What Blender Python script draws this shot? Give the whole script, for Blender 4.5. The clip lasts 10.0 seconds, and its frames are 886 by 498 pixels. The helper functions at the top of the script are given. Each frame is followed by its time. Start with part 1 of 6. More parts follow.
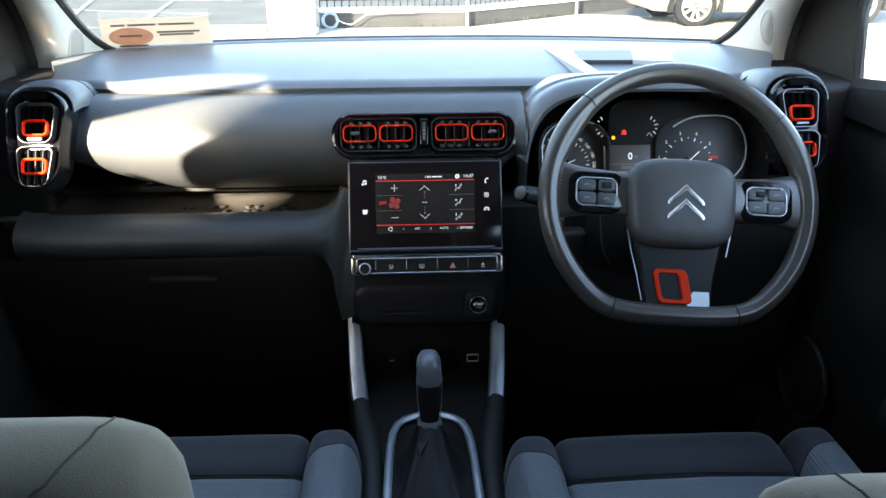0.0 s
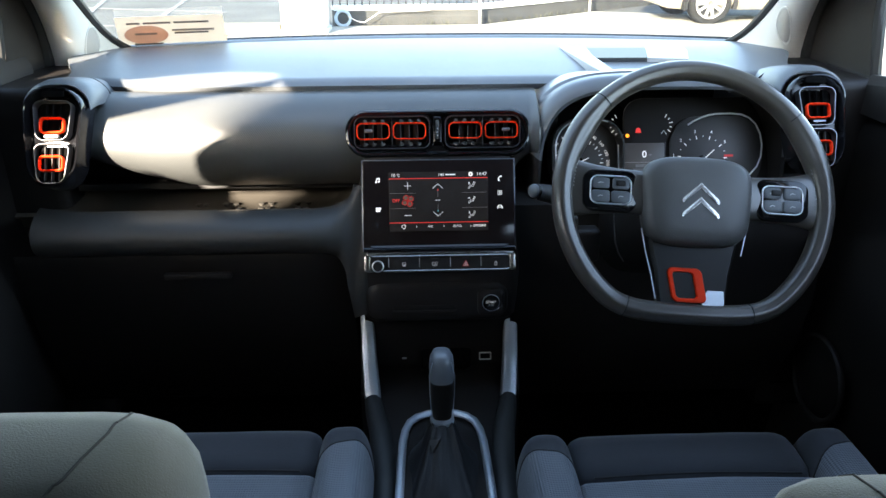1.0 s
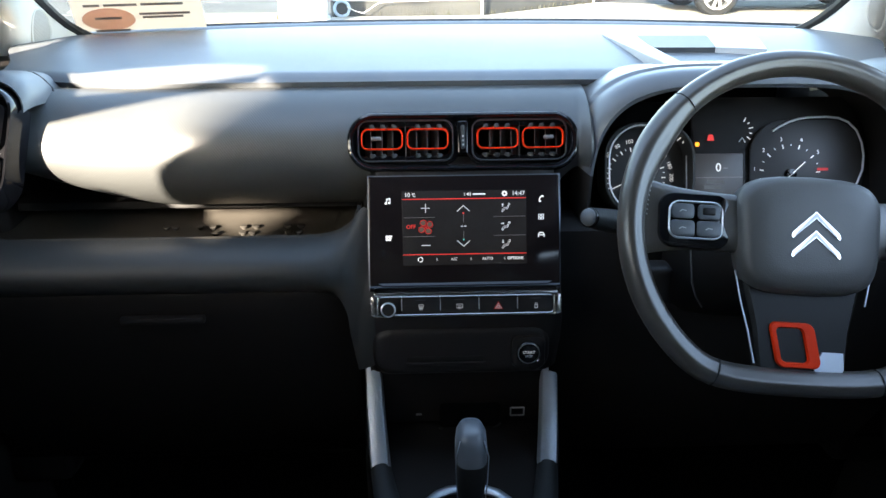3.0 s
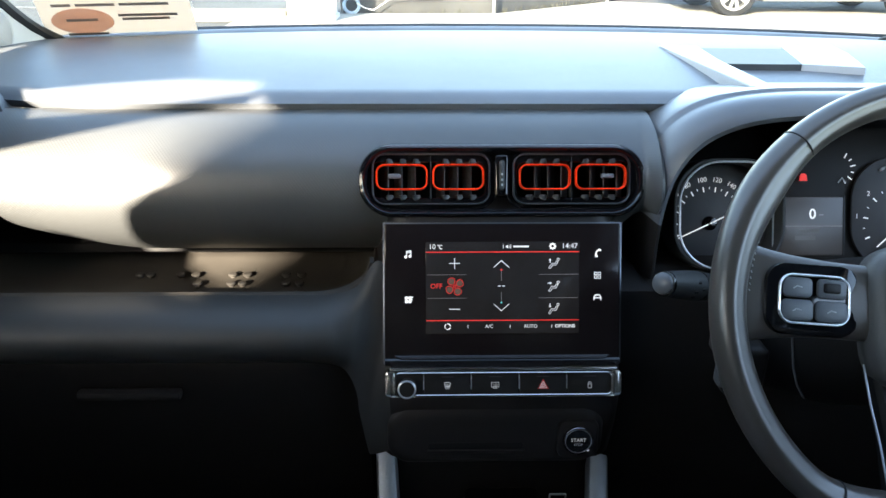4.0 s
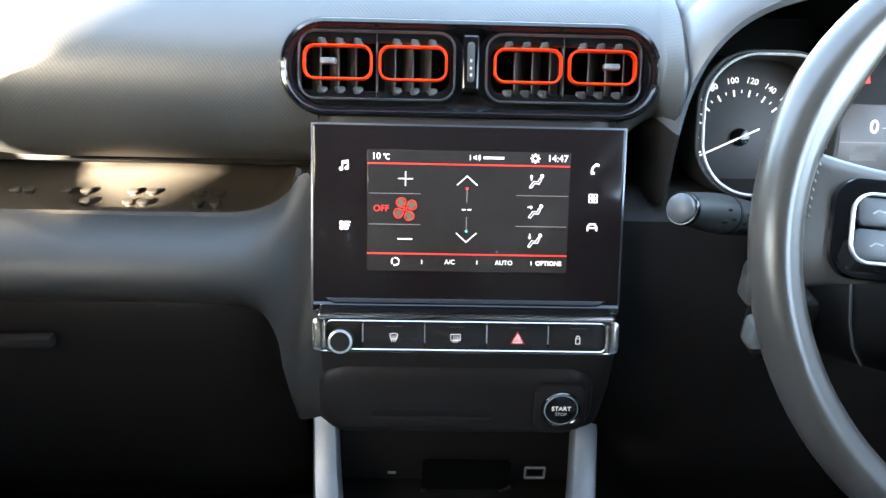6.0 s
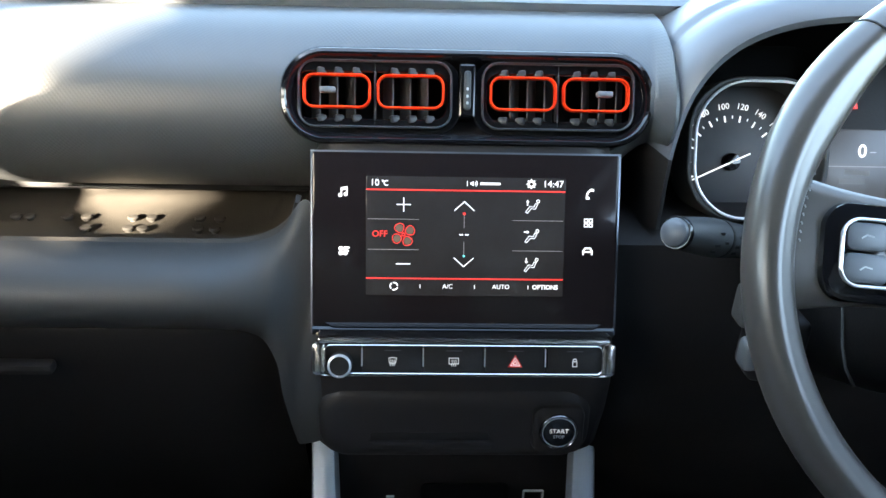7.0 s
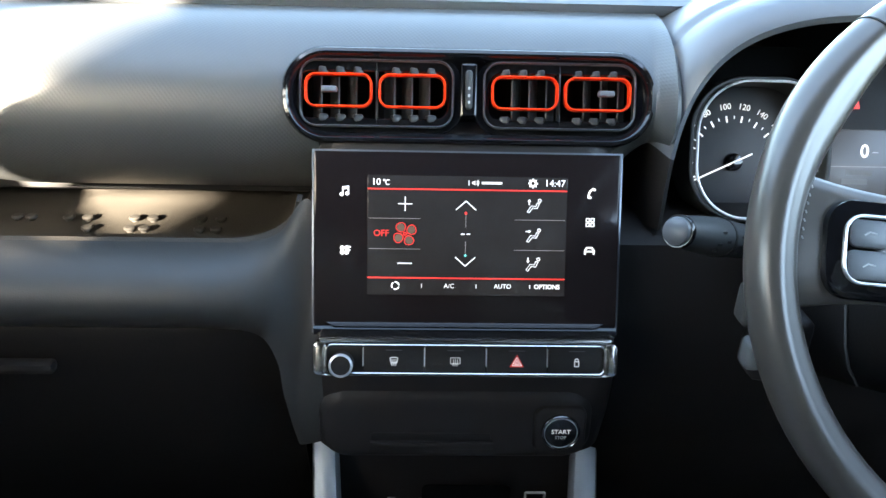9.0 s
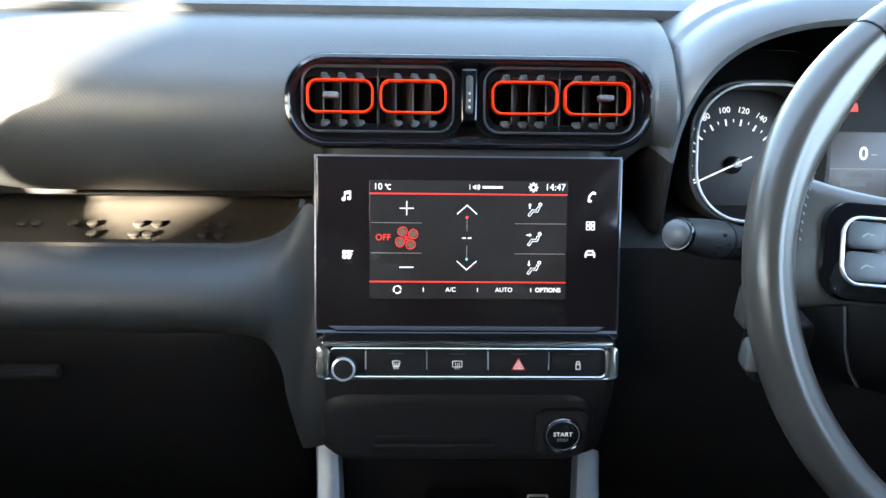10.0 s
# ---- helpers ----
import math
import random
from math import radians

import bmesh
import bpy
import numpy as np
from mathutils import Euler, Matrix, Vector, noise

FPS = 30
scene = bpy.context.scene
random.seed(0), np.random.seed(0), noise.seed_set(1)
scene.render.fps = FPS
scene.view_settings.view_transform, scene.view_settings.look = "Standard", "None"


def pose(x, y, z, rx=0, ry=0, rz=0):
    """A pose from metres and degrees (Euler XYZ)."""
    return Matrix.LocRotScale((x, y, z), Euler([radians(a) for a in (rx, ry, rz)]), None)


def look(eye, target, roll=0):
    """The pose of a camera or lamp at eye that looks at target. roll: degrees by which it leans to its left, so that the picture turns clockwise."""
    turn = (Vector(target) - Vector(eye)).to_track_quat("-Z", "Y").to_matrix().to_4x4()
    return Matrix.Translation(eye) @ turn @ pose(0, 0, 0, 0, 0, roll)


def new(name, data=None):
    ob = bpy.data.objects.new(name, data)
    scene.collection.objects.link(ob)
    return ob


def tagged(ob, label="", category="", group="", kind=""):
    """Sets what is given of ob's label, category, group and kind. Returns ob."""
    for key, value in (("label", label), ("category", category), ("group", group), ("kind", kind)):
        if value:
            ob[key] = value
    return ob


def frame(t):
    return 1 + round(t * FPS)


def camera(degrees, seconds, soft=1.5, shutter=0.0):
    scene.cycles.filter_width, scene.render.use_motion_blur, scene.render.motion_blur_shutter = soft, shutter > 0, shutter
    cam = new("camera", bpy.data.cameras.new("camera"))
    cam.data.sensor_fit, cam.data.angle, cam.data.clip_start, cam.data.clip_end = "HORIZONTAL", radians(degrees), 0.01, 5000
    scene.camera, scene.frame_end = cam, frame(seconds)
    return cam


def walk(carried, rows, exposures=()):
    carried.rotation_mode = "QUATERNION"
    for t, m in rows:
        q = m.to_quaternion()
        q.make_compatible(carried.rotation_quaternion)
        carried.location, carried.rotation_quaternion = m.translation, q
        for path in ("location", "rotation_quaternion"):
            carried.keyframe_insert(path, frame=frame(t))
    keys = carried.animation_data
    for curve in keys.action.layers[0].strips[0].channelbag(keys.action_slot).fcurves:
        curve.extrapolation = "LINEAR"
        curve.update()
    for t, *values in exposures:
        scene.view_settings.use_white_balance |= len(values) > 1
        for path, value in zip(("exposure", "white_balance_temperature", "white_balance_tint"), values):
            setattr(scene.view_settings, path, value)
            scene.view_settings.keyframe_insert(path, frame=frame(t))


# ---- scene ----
cam = camera(62.2, 10.0)
PATH = [
    (0, (-0.0240, 0.1223, 1.3603), (0.0640, 1.9576, 0.5703), -0.15),
    (0.5, (-0.0240, 0.1202, 1.3595), (0.0440, 1.9551, 0.5666), -0.31),
    (1, (-0.0260, 0.1223, 1.3603), (0.0300, 1.9566, 0.5652), -0.34),
    (1.5, (-0.0300, 0.1292, 1.3587), (0.0170, 1.9633, 0.5626), -0.47),
    (2, (-0.0360, 0.1640, 1.3546), (-0.0040, 1.9925, 0.5451), -0.61),
    (2.5, (-0.0390, 0.2262, 1.3432), (0.0210, 2.0575, 0.5415), -0.23),
    (3, (-0.0530, 0.3577, 1.3206), (0.0060, 2.1836, 0.5065), -0.23),
    (3.2, (-0.0700, 0.4038, 1.3196), (-0.0230, 2.2290, 0.5033), -0.16),
    (4.3, (-0.0740, 0.5927, 1.2981), (-0.0320, 2.4128, 0.4702), 0.92),
    (4.5, (-0.0670, 0.6283, 1.2809), (-0.0290, 2.4338, 0.4214), 1.71),
    (5, (-0.0400, 0.6925, 1.2120), (-0.0040, 2.4495, 0.2571), 2.11),
    (5.5, (-0.0320, 0.6928, 1.2150), (0.0100, 2.4397, 0.2421), 1.93),
    (7, (-0.0350, 0.6857, 1.2257), (0.0300, 2.4648, 0.3143), 1.60),
    (7.5, (-0.0380, 0.6855, 1.2227), (0.0290, 2.4732, 0.3285), 1.60),
    (8, (-0.0390, 0.6870, 1.2175), (0.0230, 2.4751, 0.3236), 1.69),
    (8.5, (-0.0360, 0.6862, 1.2196), (0.0310, 2.4729, 0.3235), 1.80),
    (9, (-0.0350, 0.6843, 1.2208), (0.0260, 2.4708, 0.3237), 1.58),
    (9.5, (-0.0320, 0.6814, 1.2220), (0.0230, 2.4700, 0.3289), 1.26),
    (10, (-0.0340, 0.6804, 1.2221), (0.0190, 2.4727, 0.3363), 1.16),
]
walk(cam, [(t, look(eye, target, roll)) for t, eye, target, roll in PATH], exposures=[(0, 4.2, 7250, 13), (1.5, 4.2, 7250, 13), (3.2, 4.3, 7250, 13), (4.5, 4.15, 7150, 12), (5.0, 5.32, 7600, 13), (5.5, 6.1, 8000, 15), (6.2, 5.65, 7600, 12), (7.2, 5.34, 7300, 11), (10, 5.34, 7300, 11)])

from mathutils.bvhtree import BVHTree


# ---------------------------------------------------------------- light
SUN_FROM = Vector((-0.50, -1.0, 0.42)).normalized()
world = bpy.data.worlds.new("sky")
scene.world = world
world.use_nodes = True
sky = world.node_tree.nodes.new("ShaderNodeTexSky")
sky.sky_type = "NISHITA"
sky.sun_disc = False
sky.sun_elevation = math.asin(SUN_FROM.z)
sky.sun_rotation = math.atan2(SUN_FROM.x, SUN_FROM.y) % (2 * math.pi)
world.node_tree.links.new(sky.outputs[0], world.node_tree.nodes["Background"].inputs[0])
world.node_tree.nodes["Background"].inputs[1].default_value = 0.15
sun = new("sun", bpy.data.lights.new("sun", "SUN"))
sun.data.energy, sun.data.angle, sun.data.color = 2.9, radians(0.8), (1.0, 0.93, 0.82)
sun.matrix_world = look(SUN_FROM * 20, (0, 0, 0))


# ---------------------------------------------------------------- materials
def mat(name, col, rough=0.5, metal=0.0, grain=0.0, scale=900.0, kind="noise", var=0.12, spec=0.5, emit=0.0, coat=0.0, sheen=0.0, stain=7.0, rvar=0.02):
    m = bpy.data.materials.new(name)
    m.use_nodes = True
    nt, lk = m.node_tree, m.node_tree.links
    b = nt.nodes["Principled BSDF"]
    b.inputs["Roughness"].default_value = rough
    b.inputs["Metallic"].default_value = metal
    b.inputs["Specular IOR Level"].default_value = spec
    b.inputs["Coat Weight"].default_value = coat
    b.inputs["Sheen Weight"].default_value = sheen
    co = nt.nodes.new("ShaderNodeTexCoord")
    big = nt.nodes.new("ShaderNodeTexNoise")
    big.inputs["Scale"].default_value = stain
    big.inputs["Detail"].default_value = 6
    lk.new(co.outputs["Object"], big.inputs["Vector"])
    ramp = nt.nodes.new("ShaderNodeMapRange")
    ramp.inputs["From Min"].default_value, ramp.inputs["From Max"].default_value = 0.3, 0.7
    ramp.inputs["To Min"].default_value, ramp.inputs["To Max"].default_value = 1 - var, 1 + var
    lk.new(big.outputs["Fac"], ramp.inputs["Value"])
    mul = nt.nodes.new("ShaderNodeVectorMath")
    mul.operation = "SCALE"
    mul.inputs[0].default_value = col
    lk.new(ramp.outputs["Result"], mul.inputs["Scale"])
    lk.new(mul.outputs["Vector"], b.inputs["Base Color"])
    fine = nt.nodes.new("ShaderNodeTexNoise")
    fine.inputs["Scale"].default_value = 130
    fine.inputs["Detail"].default_value = 3
    lk.new(co.outputs["Object"], fine.inputs["Vector"])
    rr_ = nt.nodes.new("ShaderNodeMapRange")
    rr_.inputs["To Min"].default_value, rr_.inputs["To Max"].default_value = max(rough - rvar, 0.01), min(rough + rvar, 1)
    lk.new(fine.outputs["Fac"], rr_.inputs["Value"])
    lk.new(rr_.outputs["Result"], b.inputs["Roughness"])
    if grain:
        if kind == "noise":
            g = nt.nodes.new("ShaderNodeTexNoise")
            g.inputs["Detail"].default_value = 2
            out = g.outputs["Fac"]
        else:
            g = nt.nodes.new("ShaderNodeTexVoronoi")
            g.inputs["Randomness"].default_value = 0.0 if kind == "mesh" else 1.0
            out = g.outputs["Distance"]
        g.inputs["Scale"].default_value = scale
        lk.new(co.outputs["Object"], g.inputs["Vector"])
        bp = nt.nodes.new("ShaderNodeBump")
        bp.inputs["Strength"].default_value = grain
        bp.inputs["Distance"].default_value = 0.6 / scale
        lk.new(out, bp.inputs["Height"])
        lk.new(bp.outputs["Normal"], b.inputs["Normal"])
    if emit:
        b.inputs["Emission Color"].default_value = (*col, 1)
        b.inputs["Emission Strength"].default_value = emit
    return m


def glass(name, tint=(0.93, 0.96, 0.95)):
    m = bpy.data.materials.new(name)
    m.use_nodes = True
    nt, lk = m.node_tree, m.node_tree.links
    nt.nodes.remove(nt.nodes["Principled BSDF"])
    tr, gl, mx, fr, pw = (nt.nodes.new("ShaderNode" + k) for k in ("BsdfTransparent", "BsdfGlossy", "MixShader", "LayerWeight", "MapRange"))
    tr.inputs[0].default_value = (*tint, 1)
    gl.inputs["Roughness"].default_value = 0.01
    fr.inputs["Blend"].default_value = 0.25
    pw.inputs["To Min"].default_value, pw.inputs["To Max"].default_value = 0.02, 0.35
    lk.new(fr.outputs["Facing"], pw.inputs["Value"])
    lk.new(pw.outputs["Result"], mx.inputs[0])
    lk.new(tr.outputs[0], mx.inputs[1])
    lk.new(gl.outputs[0], mx.inputs[2])
    lk.new(mx.outputs[0], nt.nodes["Material Output"].inputs[0])
    return m


def paper(name, col):
    """Thin printed film: light shines through it."""
    m = bpy.data.materials.new(name)
    m.use_nodes = True
    nt, lk = m.node_tree, m.node_tree.links
    b = nt.nodes["Principled BSDF"]
    b.inputs["Base Color"].default_value = (*col, 1)
    b.inputs["Roughness"].default_value = 0.6
    tr, mx = nt.nodes.new("ShaderNodeBsdfTranslucent"), nt.nodes.new("ShaderNodeMixShader")
    tr.inputs[0].default_value = (*col, 1)
    mx.inputs[0].default_value = 0.6
    lk.new(b.outputs[0], mx.inputs[1])
    lk.new(tr.outputs[0], mx.inputs[2])
    lk.new(mx.outputs[0], nt.nodes["Material Output"].inputs[0])
    return m




def weave(m, pitch, turn):
    """Lays the grain of a material along the surface's own map, in cells of that pitch."""
    nt, lk = m.node_tree, m.node_tree.links
    uv, mp = nt.nodes.new("ShaderNodeUVMap"), nt.nodes.new("ShaderNodeMapping")
    mp.inputs["Rotation"].default_value = (0, 0, radians(turn))
    mp.inputs["Scale"].default_value = (1 / pitch, 1 / pitch, 1)
    g, bump = (next(n for n in nt.nodes if n.bl_idname == k) for k in ("ShaderNodeTexVoronoi", "ShaderNodeBump"))
    g.voronoi_dimensions = "2D"
    bump.inputs["Distance"].default_value = 0.12 * pitch
    lk.new(uv.outputs["UV"], mp.inputs["Vector"])
    lk.new(mp.outputs["Vector"], g.inputs["Vector"])
    return m


PAD = mat("soft grey dash pad", (0.113, 0.123, 0.133), 0.45, grain=0.25, scale=700)
FASCIA = mat("textured grey fascia", (0.059, 0.062, 0.061), 0.44, grain=0.55, scale=1.0, kind="mesh", spec=0.78)
weave(FASCIA, 0.0026, 38)
LOWER = mat("dark lower dash plastic", (0.0255, 0.0265, 0.0255), 0.56, spec=0.62, grain=0.14, scale=900)
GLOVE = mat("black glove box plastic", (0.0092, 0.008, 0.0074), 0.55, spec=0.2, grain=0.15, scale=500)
STACK = mat("black-brown stack plastic", (0.0195, 0.0165, 0.0155), 0.46, spec=0.34, grain=0.16, scale=900)
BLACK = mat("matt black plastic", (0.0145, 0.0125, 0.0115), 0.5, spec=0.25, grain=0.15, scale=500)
# near-black: carries the deep shade of ducts, gaps and footwells in its colour
HOLE = mat("near-black duct and deep shade", (0.004, 0.004, 0.004), 0.9, spec=0.05)
GLOSS = mat("piano black", (0.006, 0.006, 0.007), 0.09, spec=0.4, coat=0.15, var=0.05)
POLISHED = mat("polished chrome", (0.16, 0.16, 0.17), 0.16, 1.0, var=0.03)
# a faint glow is added to brighten the printed symbols
PRINT = mat("white print with added glow", (0.85, 0.85, 0.83), 0.5, var=0.03, emit=0.014)
CHROME = mat("satin chrome", (0.8, 0.81, 0.82), 0.28, 0.72, var=0.03, rvar=0.005)
BARCHROME = mat("dark polished chrome", (0.66, 0.63, 0.59), 0.24, 1.0, var=0.03, rvar=0.005)
SILVER = mat("brushed silver trim", (0.58, 0.63, 0.68), 0.4, 0.75, var=0.06, grain=0.08, scale=400)
RED = mat("bright orange-red trim", (1.0, 0.046, 0.008), 0.42, var=0.03, spec=0.15)
LEATHER = mat("black wheel leather", (0.070, 0.060, 0.051), 0.3, spec=0.85, var=0.03, rvar=0.012)
HUB = mat("soft black airbag cover", (0.093, 0.088, 0.083), 0.4, grain=0.3, scale=800)
BEIGE = mat("light pillar trim", (0.76, 0.74, 0.69), 0.75, grain=0.2, scale=900, var=0.05)
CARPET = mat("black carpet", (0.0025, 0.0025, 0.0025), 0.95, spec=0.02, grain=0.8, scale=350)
SEATDARK = mat("dark blue-grey seat cloth", (0.036, 0.039, 0.046), 0.9, grain=0.5, scale=900, sheen=0.2)
SEATMESH = mat("grey mesh seat cloth", (0.15, 0.165, 0.185), 0.85, grain=0.9, scale=300, kind="mesh", sheen=0.2)
SEATBEIGE = mat("greige seat cloth", (0.092, 0.076, 0.054), 0.9, grain=0.5, scale=900, sheen=0.2)
HEADLINE = mat("dark headlining", (0.05, 0.05, 0.05), 0.95, grain=0.4, scale=500)
DOORTRIM = mat("dark door trim", (0.022, 0.019, 0.017), 0.6, spec=0.2, grain=0.3, scale=500)
RUBBER = mat("black rubber", (0.015, 0.015, 0.015), 0.7)
# left pane is darkened to cut fill light, the right kept clear for more
GLASS = glass("dimmed side glass", (0.50, 0.53, 0.52))
CLEAR = glass("clear side glass")
TINTED = glass("green-tinted windscreen glass", (0.56, 0.60, 0.585))
SCREENGLASS = mat("screen black", (0.0138, 0.0098, 0.0096), 0.1, spec=0.25, coat=0.06, var=0.05)
WHITE_LIT = mat("lit white", (0.9, 0.92, 0.92), 0.5, emit=0.034, var=0.0)
RED_LIT = mat("lit red", (0.9, 0.04, 0.03), 0.5, emit=0.03, var=0.0)
AMBER_LIT = mat("lit amber", (1.0, 0.3, 0.02), 0.5, emit=0.12, var=0.0)
DISPLAY = mat("lit dark display", (0.022, 0.02, 0.0195), 0.1, emit=0.016, var=0.1, stain=30)
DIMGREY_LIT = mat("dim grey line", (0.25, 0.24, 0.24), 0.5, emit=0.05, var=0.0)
VANE = mat("grey vane plastic", (0.026, 0.025, 0.025), 0.4, var=0.05)
SHELF = mat("dark grey shelf plastic", (0.052, 0.046, 0.038), 0.6, spec=0.3, grain=0.2, scale=600)
RAIL = mat("satin black rail", (0.007, 0.007, 0.0073), 0.5, spec=0.22, var=0.05)
PEG = mat("grey rubber", (0.06, 0.055, 0.048), 0.55, spec=0.3)
KNOB_SKYLIT = mat("grey skylit gear knob", (0.15, 0.165, 0.18), 0.3, coat=0.15)
GAITER = mat("black gaiter leather", (0.010, 0.010, 0.0105), 0.45, spec=0.35, grain=0.3, scale=500, kind="cells")
INK = mat("grey print", (0.45, 0.45, 0.44), 0.5, var=0.03)
DIAL = mat("dark grey dial", (0.038, 0.036, 0.036), 0.45, var=0.1)


# ---------------------------------------------------------------- mesh helpers
def bm_():
    return bmesh.new()


def loft(bm, loops, closed=True, cap0=False, cap1=False, wrap=False):
    rows = [[bm.verts.new(p) for p in lp] for lp in loops]
    if wrap:
        rows.append(rows[0])
    n = len(rows[0])
    for a, b in zip(rows, rows[1:]):
        for i in range(n if closed else n - 1):
            j = (i + 1) % n
            bm.faces.new((a[i], a[j], b[j], b[i]))
    if cap0:
        bm.faces.new(list(reversed(rows[0])))
    if cap1:
        bm.faces.new(rows[-1])
    return bm


def rr(w, h, r, n=5, cx=0.0, cy=0.0):
    r = min(r, w / 2 - 1e-5, h / 2 - 1e-5)
    out = []
    for k, (sx, sy) in enumerate(((1, 1), (-1, 1), (-1, -1), (1, -1))):
        for i in range(n + 1):
            a = math.pi / 2 * (k + i / n)
            out.append((cx + sx * (w / 2 - r) + r * math.cos(a), cy + sy * (h / 2 - r) + r * math.sin(a)))
    return out


def lift(loop, z):
    return [(x, y, z) for x, y in loop]


def plate(bm, w, h, r, d, bev=0.001, cx=0.0, cy=0.0, z=0.0, n=5):
    """A rounded plate from z to z + d with a rounded front edge."""
    o, m, i = rr(w, h, r, n, cx, cy), rr(w - 0.6 * bev, h - 0.6 * bev, r - 0.3 * bev, n, cx, cy), rr(w - 2 * bev, h - 2 * bev, max(r - bev, 1e-4), n, cx, cy)
    return loft(bm, [lift(o, z), lift(o, z + d - bev), lift(m, z + d - 0.3 * bev), lift(i, z + d)], cap0=True, cap1=True)


def hoop(bm, w, h, r, t, d, bev=0.0006, cx=0.0, cy=0.0, z=0.0, n=6):
    """A rounded frame, t wide and d deep."""
    def lp(k, zz):
        return lift(rr(w - 2 * k, h - 2 * k, max(r - k, 2e-4), n, cx, cy), zz)
    return loft(bm, [lp(0, z), lp(0, z + d - bev), lp(bev, z + d), lp(t - bev, z + d), lp(t, z + d - bev), lp(t, z)], wrap=True)


def circ(r, n=32, cx=0.0, cy=0.0):
    return [(cx + r * math.cos(2 * math.pi * i / n), cy + r * math.sin(2 * math.pi * i / n)) for i in range(n)]


def lathe(bm, prof, n=32, cx=0.0, cy=0.0, cap0=True, cap1=True):
    return loft(bm, [lift(circ(r, n, cx, cy), z) for r, z in prof], cap0=cap0, cap1=cap1)


def tube(bm, pts, r, n=10, closed=False, squash=1.0):
    pts = [Vector(p) for p in pts]
    m = len(pts)
    rad = r if isinstance(r, (list, tuple)) else [r] * m
    up, loops = None, []
    for i, p in enumerate(pts):
        a = pts[(i - 1) % m] if closed or i else p
        b = pts[(i + 1) % m] if closed or i < m - 1 else p
        d = (b - a).normalized()
        if up is None:
            up = Vector((0, 0, 1)) if abs(d.z) < 0.9 else Vector((0, 1, 0))
        s = d.cross(up).normalized()
        up = s.cross(d).normalized()
        loops.append([p + s * (rad[i] * math.cos(k * 2 * math.pi / n)) + up * (rad[i] * squash * math.sin(k * 2 * math.pi / n)) for k in range(n)])
    return loft(bm, loops, cap0=not closed, cap1=not closed, wrap=closed)


def box(bm, x0, x1, y0, y1, z0, z1, bev=0.0, seg=2):
    v = bmesh.ops.create_cube(bm, size=1)["verts"]
    for q in v:
        q.co = Vector(((x0 + x1) / 2 + q.co.x * (x1 - x0), (y0 + y1) / 2 + q.co.y * (y1 - y0), (z0 + z1) / 2 + q.co.z * (z1 - z0)))
    if bev:
        es = list({e for q in v for e in q.link_edges})
        bmesh.ops.bevel(bm, geom=es, offset=bev, segments=seg, profile=0.6, affect="EDGES", clamp_overlap=True)
    return bm


def grid(bm, f, us, vs):
    rows = [[bm.verts.new(f(u, v)) for u in us] for v in vs]
    for a, b in zip(rows, rows[1:]):
        for i in range(len(us) - 1):
            bm.faces.new((a[i], a[i + 1], b[i + 1], b[i]))
    return bm


def stroke(bm, pts, w, z=0.0, d=0.0002):
    """A flat line of width w through points of the plane."""
    for (x0, y0), (x1, y1) in zip(pts, pts[1:]):
        L = math.hypot(x1 - x0, y1 - y0)
        if L < 1e-7:
            continue
        tx, ty = (x1 - x0) / L, (y1 - y0) / L
        e = w * 0.35
        a, b = (x0 - tx * e, y0 - ty * e), (x1 + tx * e, y1 + ty * e)
        q = [(a[0] - ty * w / 2, a[1] + tx * w / 2), (b[0] - ty * w / 2, b[1] + tx * w / 2), (b[0] + ty * w / 2, b[1] - tx * w / 2), (a[0] + ty * w / 2, a[1] - tx * w / 2)]
        loft(bm, [lift(q, z), lift(q, z + d)], cap0=True, cap1=True)
    return bm


def poly(bm, pts, z=0.0, d=0.0002):
    return loft(bm, [lift(pts, z), lift(pts, z + d)], cap0=True, cap1=True)


def lin(a, b, n):
    return [a + (b - a) * i / (n - 1) for i in range(n)]


def smooth(t):
    t = min(max(t, 0.0), 1.0)
    return t * t * (3 - 2 * t)


def mesh_of(name, bm, material, sharp=38, thick=0.0):
    bmesh.ops.recalc_face_normals(bm, faces=bm.faces)
    if thick:
        bmesh.ops.solidify(bm, geom=bm.faces[:], thickness=thick)
        bmesh.ops.recalc_face_normals(bm, faces=bm.faces)
    me = bpy.data.meshes.new(name)
    bm.to_mesh(me)
    bm.free()
    me.materials.append(material)
    me.shade_smooth()
    me.set_sharp_from_angle(angle=radians(sharp))
    return me


def part(name, bm, material, parent=None, label="", sharp=38, at=None, thick=0.0):
    ob = new(name, mesh_of(name, bm, material, sharp, thick))
    if parent:
        ob.parent = parent
    if at:
        ob.matrix_basis = at
    return tagged(ob, label)


def thing(name, label, category, at=None, group="", kind=""):
    ob = new(name)
    ob.empty_display_size = 0.05
    if at:
        ob.matrix_basis = at
    return tagged(ob, label, category, group, kind)


def text(name, body, size, material, parent, x, y, z=0.0004, align="CENTER", turn=0.0, bold=0.0):
    cu = bpy.data.curves.new(name, "FONT")
    cu.body, cu.size, cu.align_x, cu.align_y, cu.extrude, cu.offset = body, size, align, "CENTER", 0.0001, bold
    cu.resolution_u = 3
    tmp = bpy.data.objects.new(name, cu)
    me = bpy.data.meshes.new_from_object(tmp)
    bpy.data.objects.remove(tmp)
    me.materials.clear()
    me.materials.append(material)
    ob = new(name, me)
    ob.parent = parent
    ob.matrix_basis = pose(x, y, z, 0, 0, turn)
    return ob


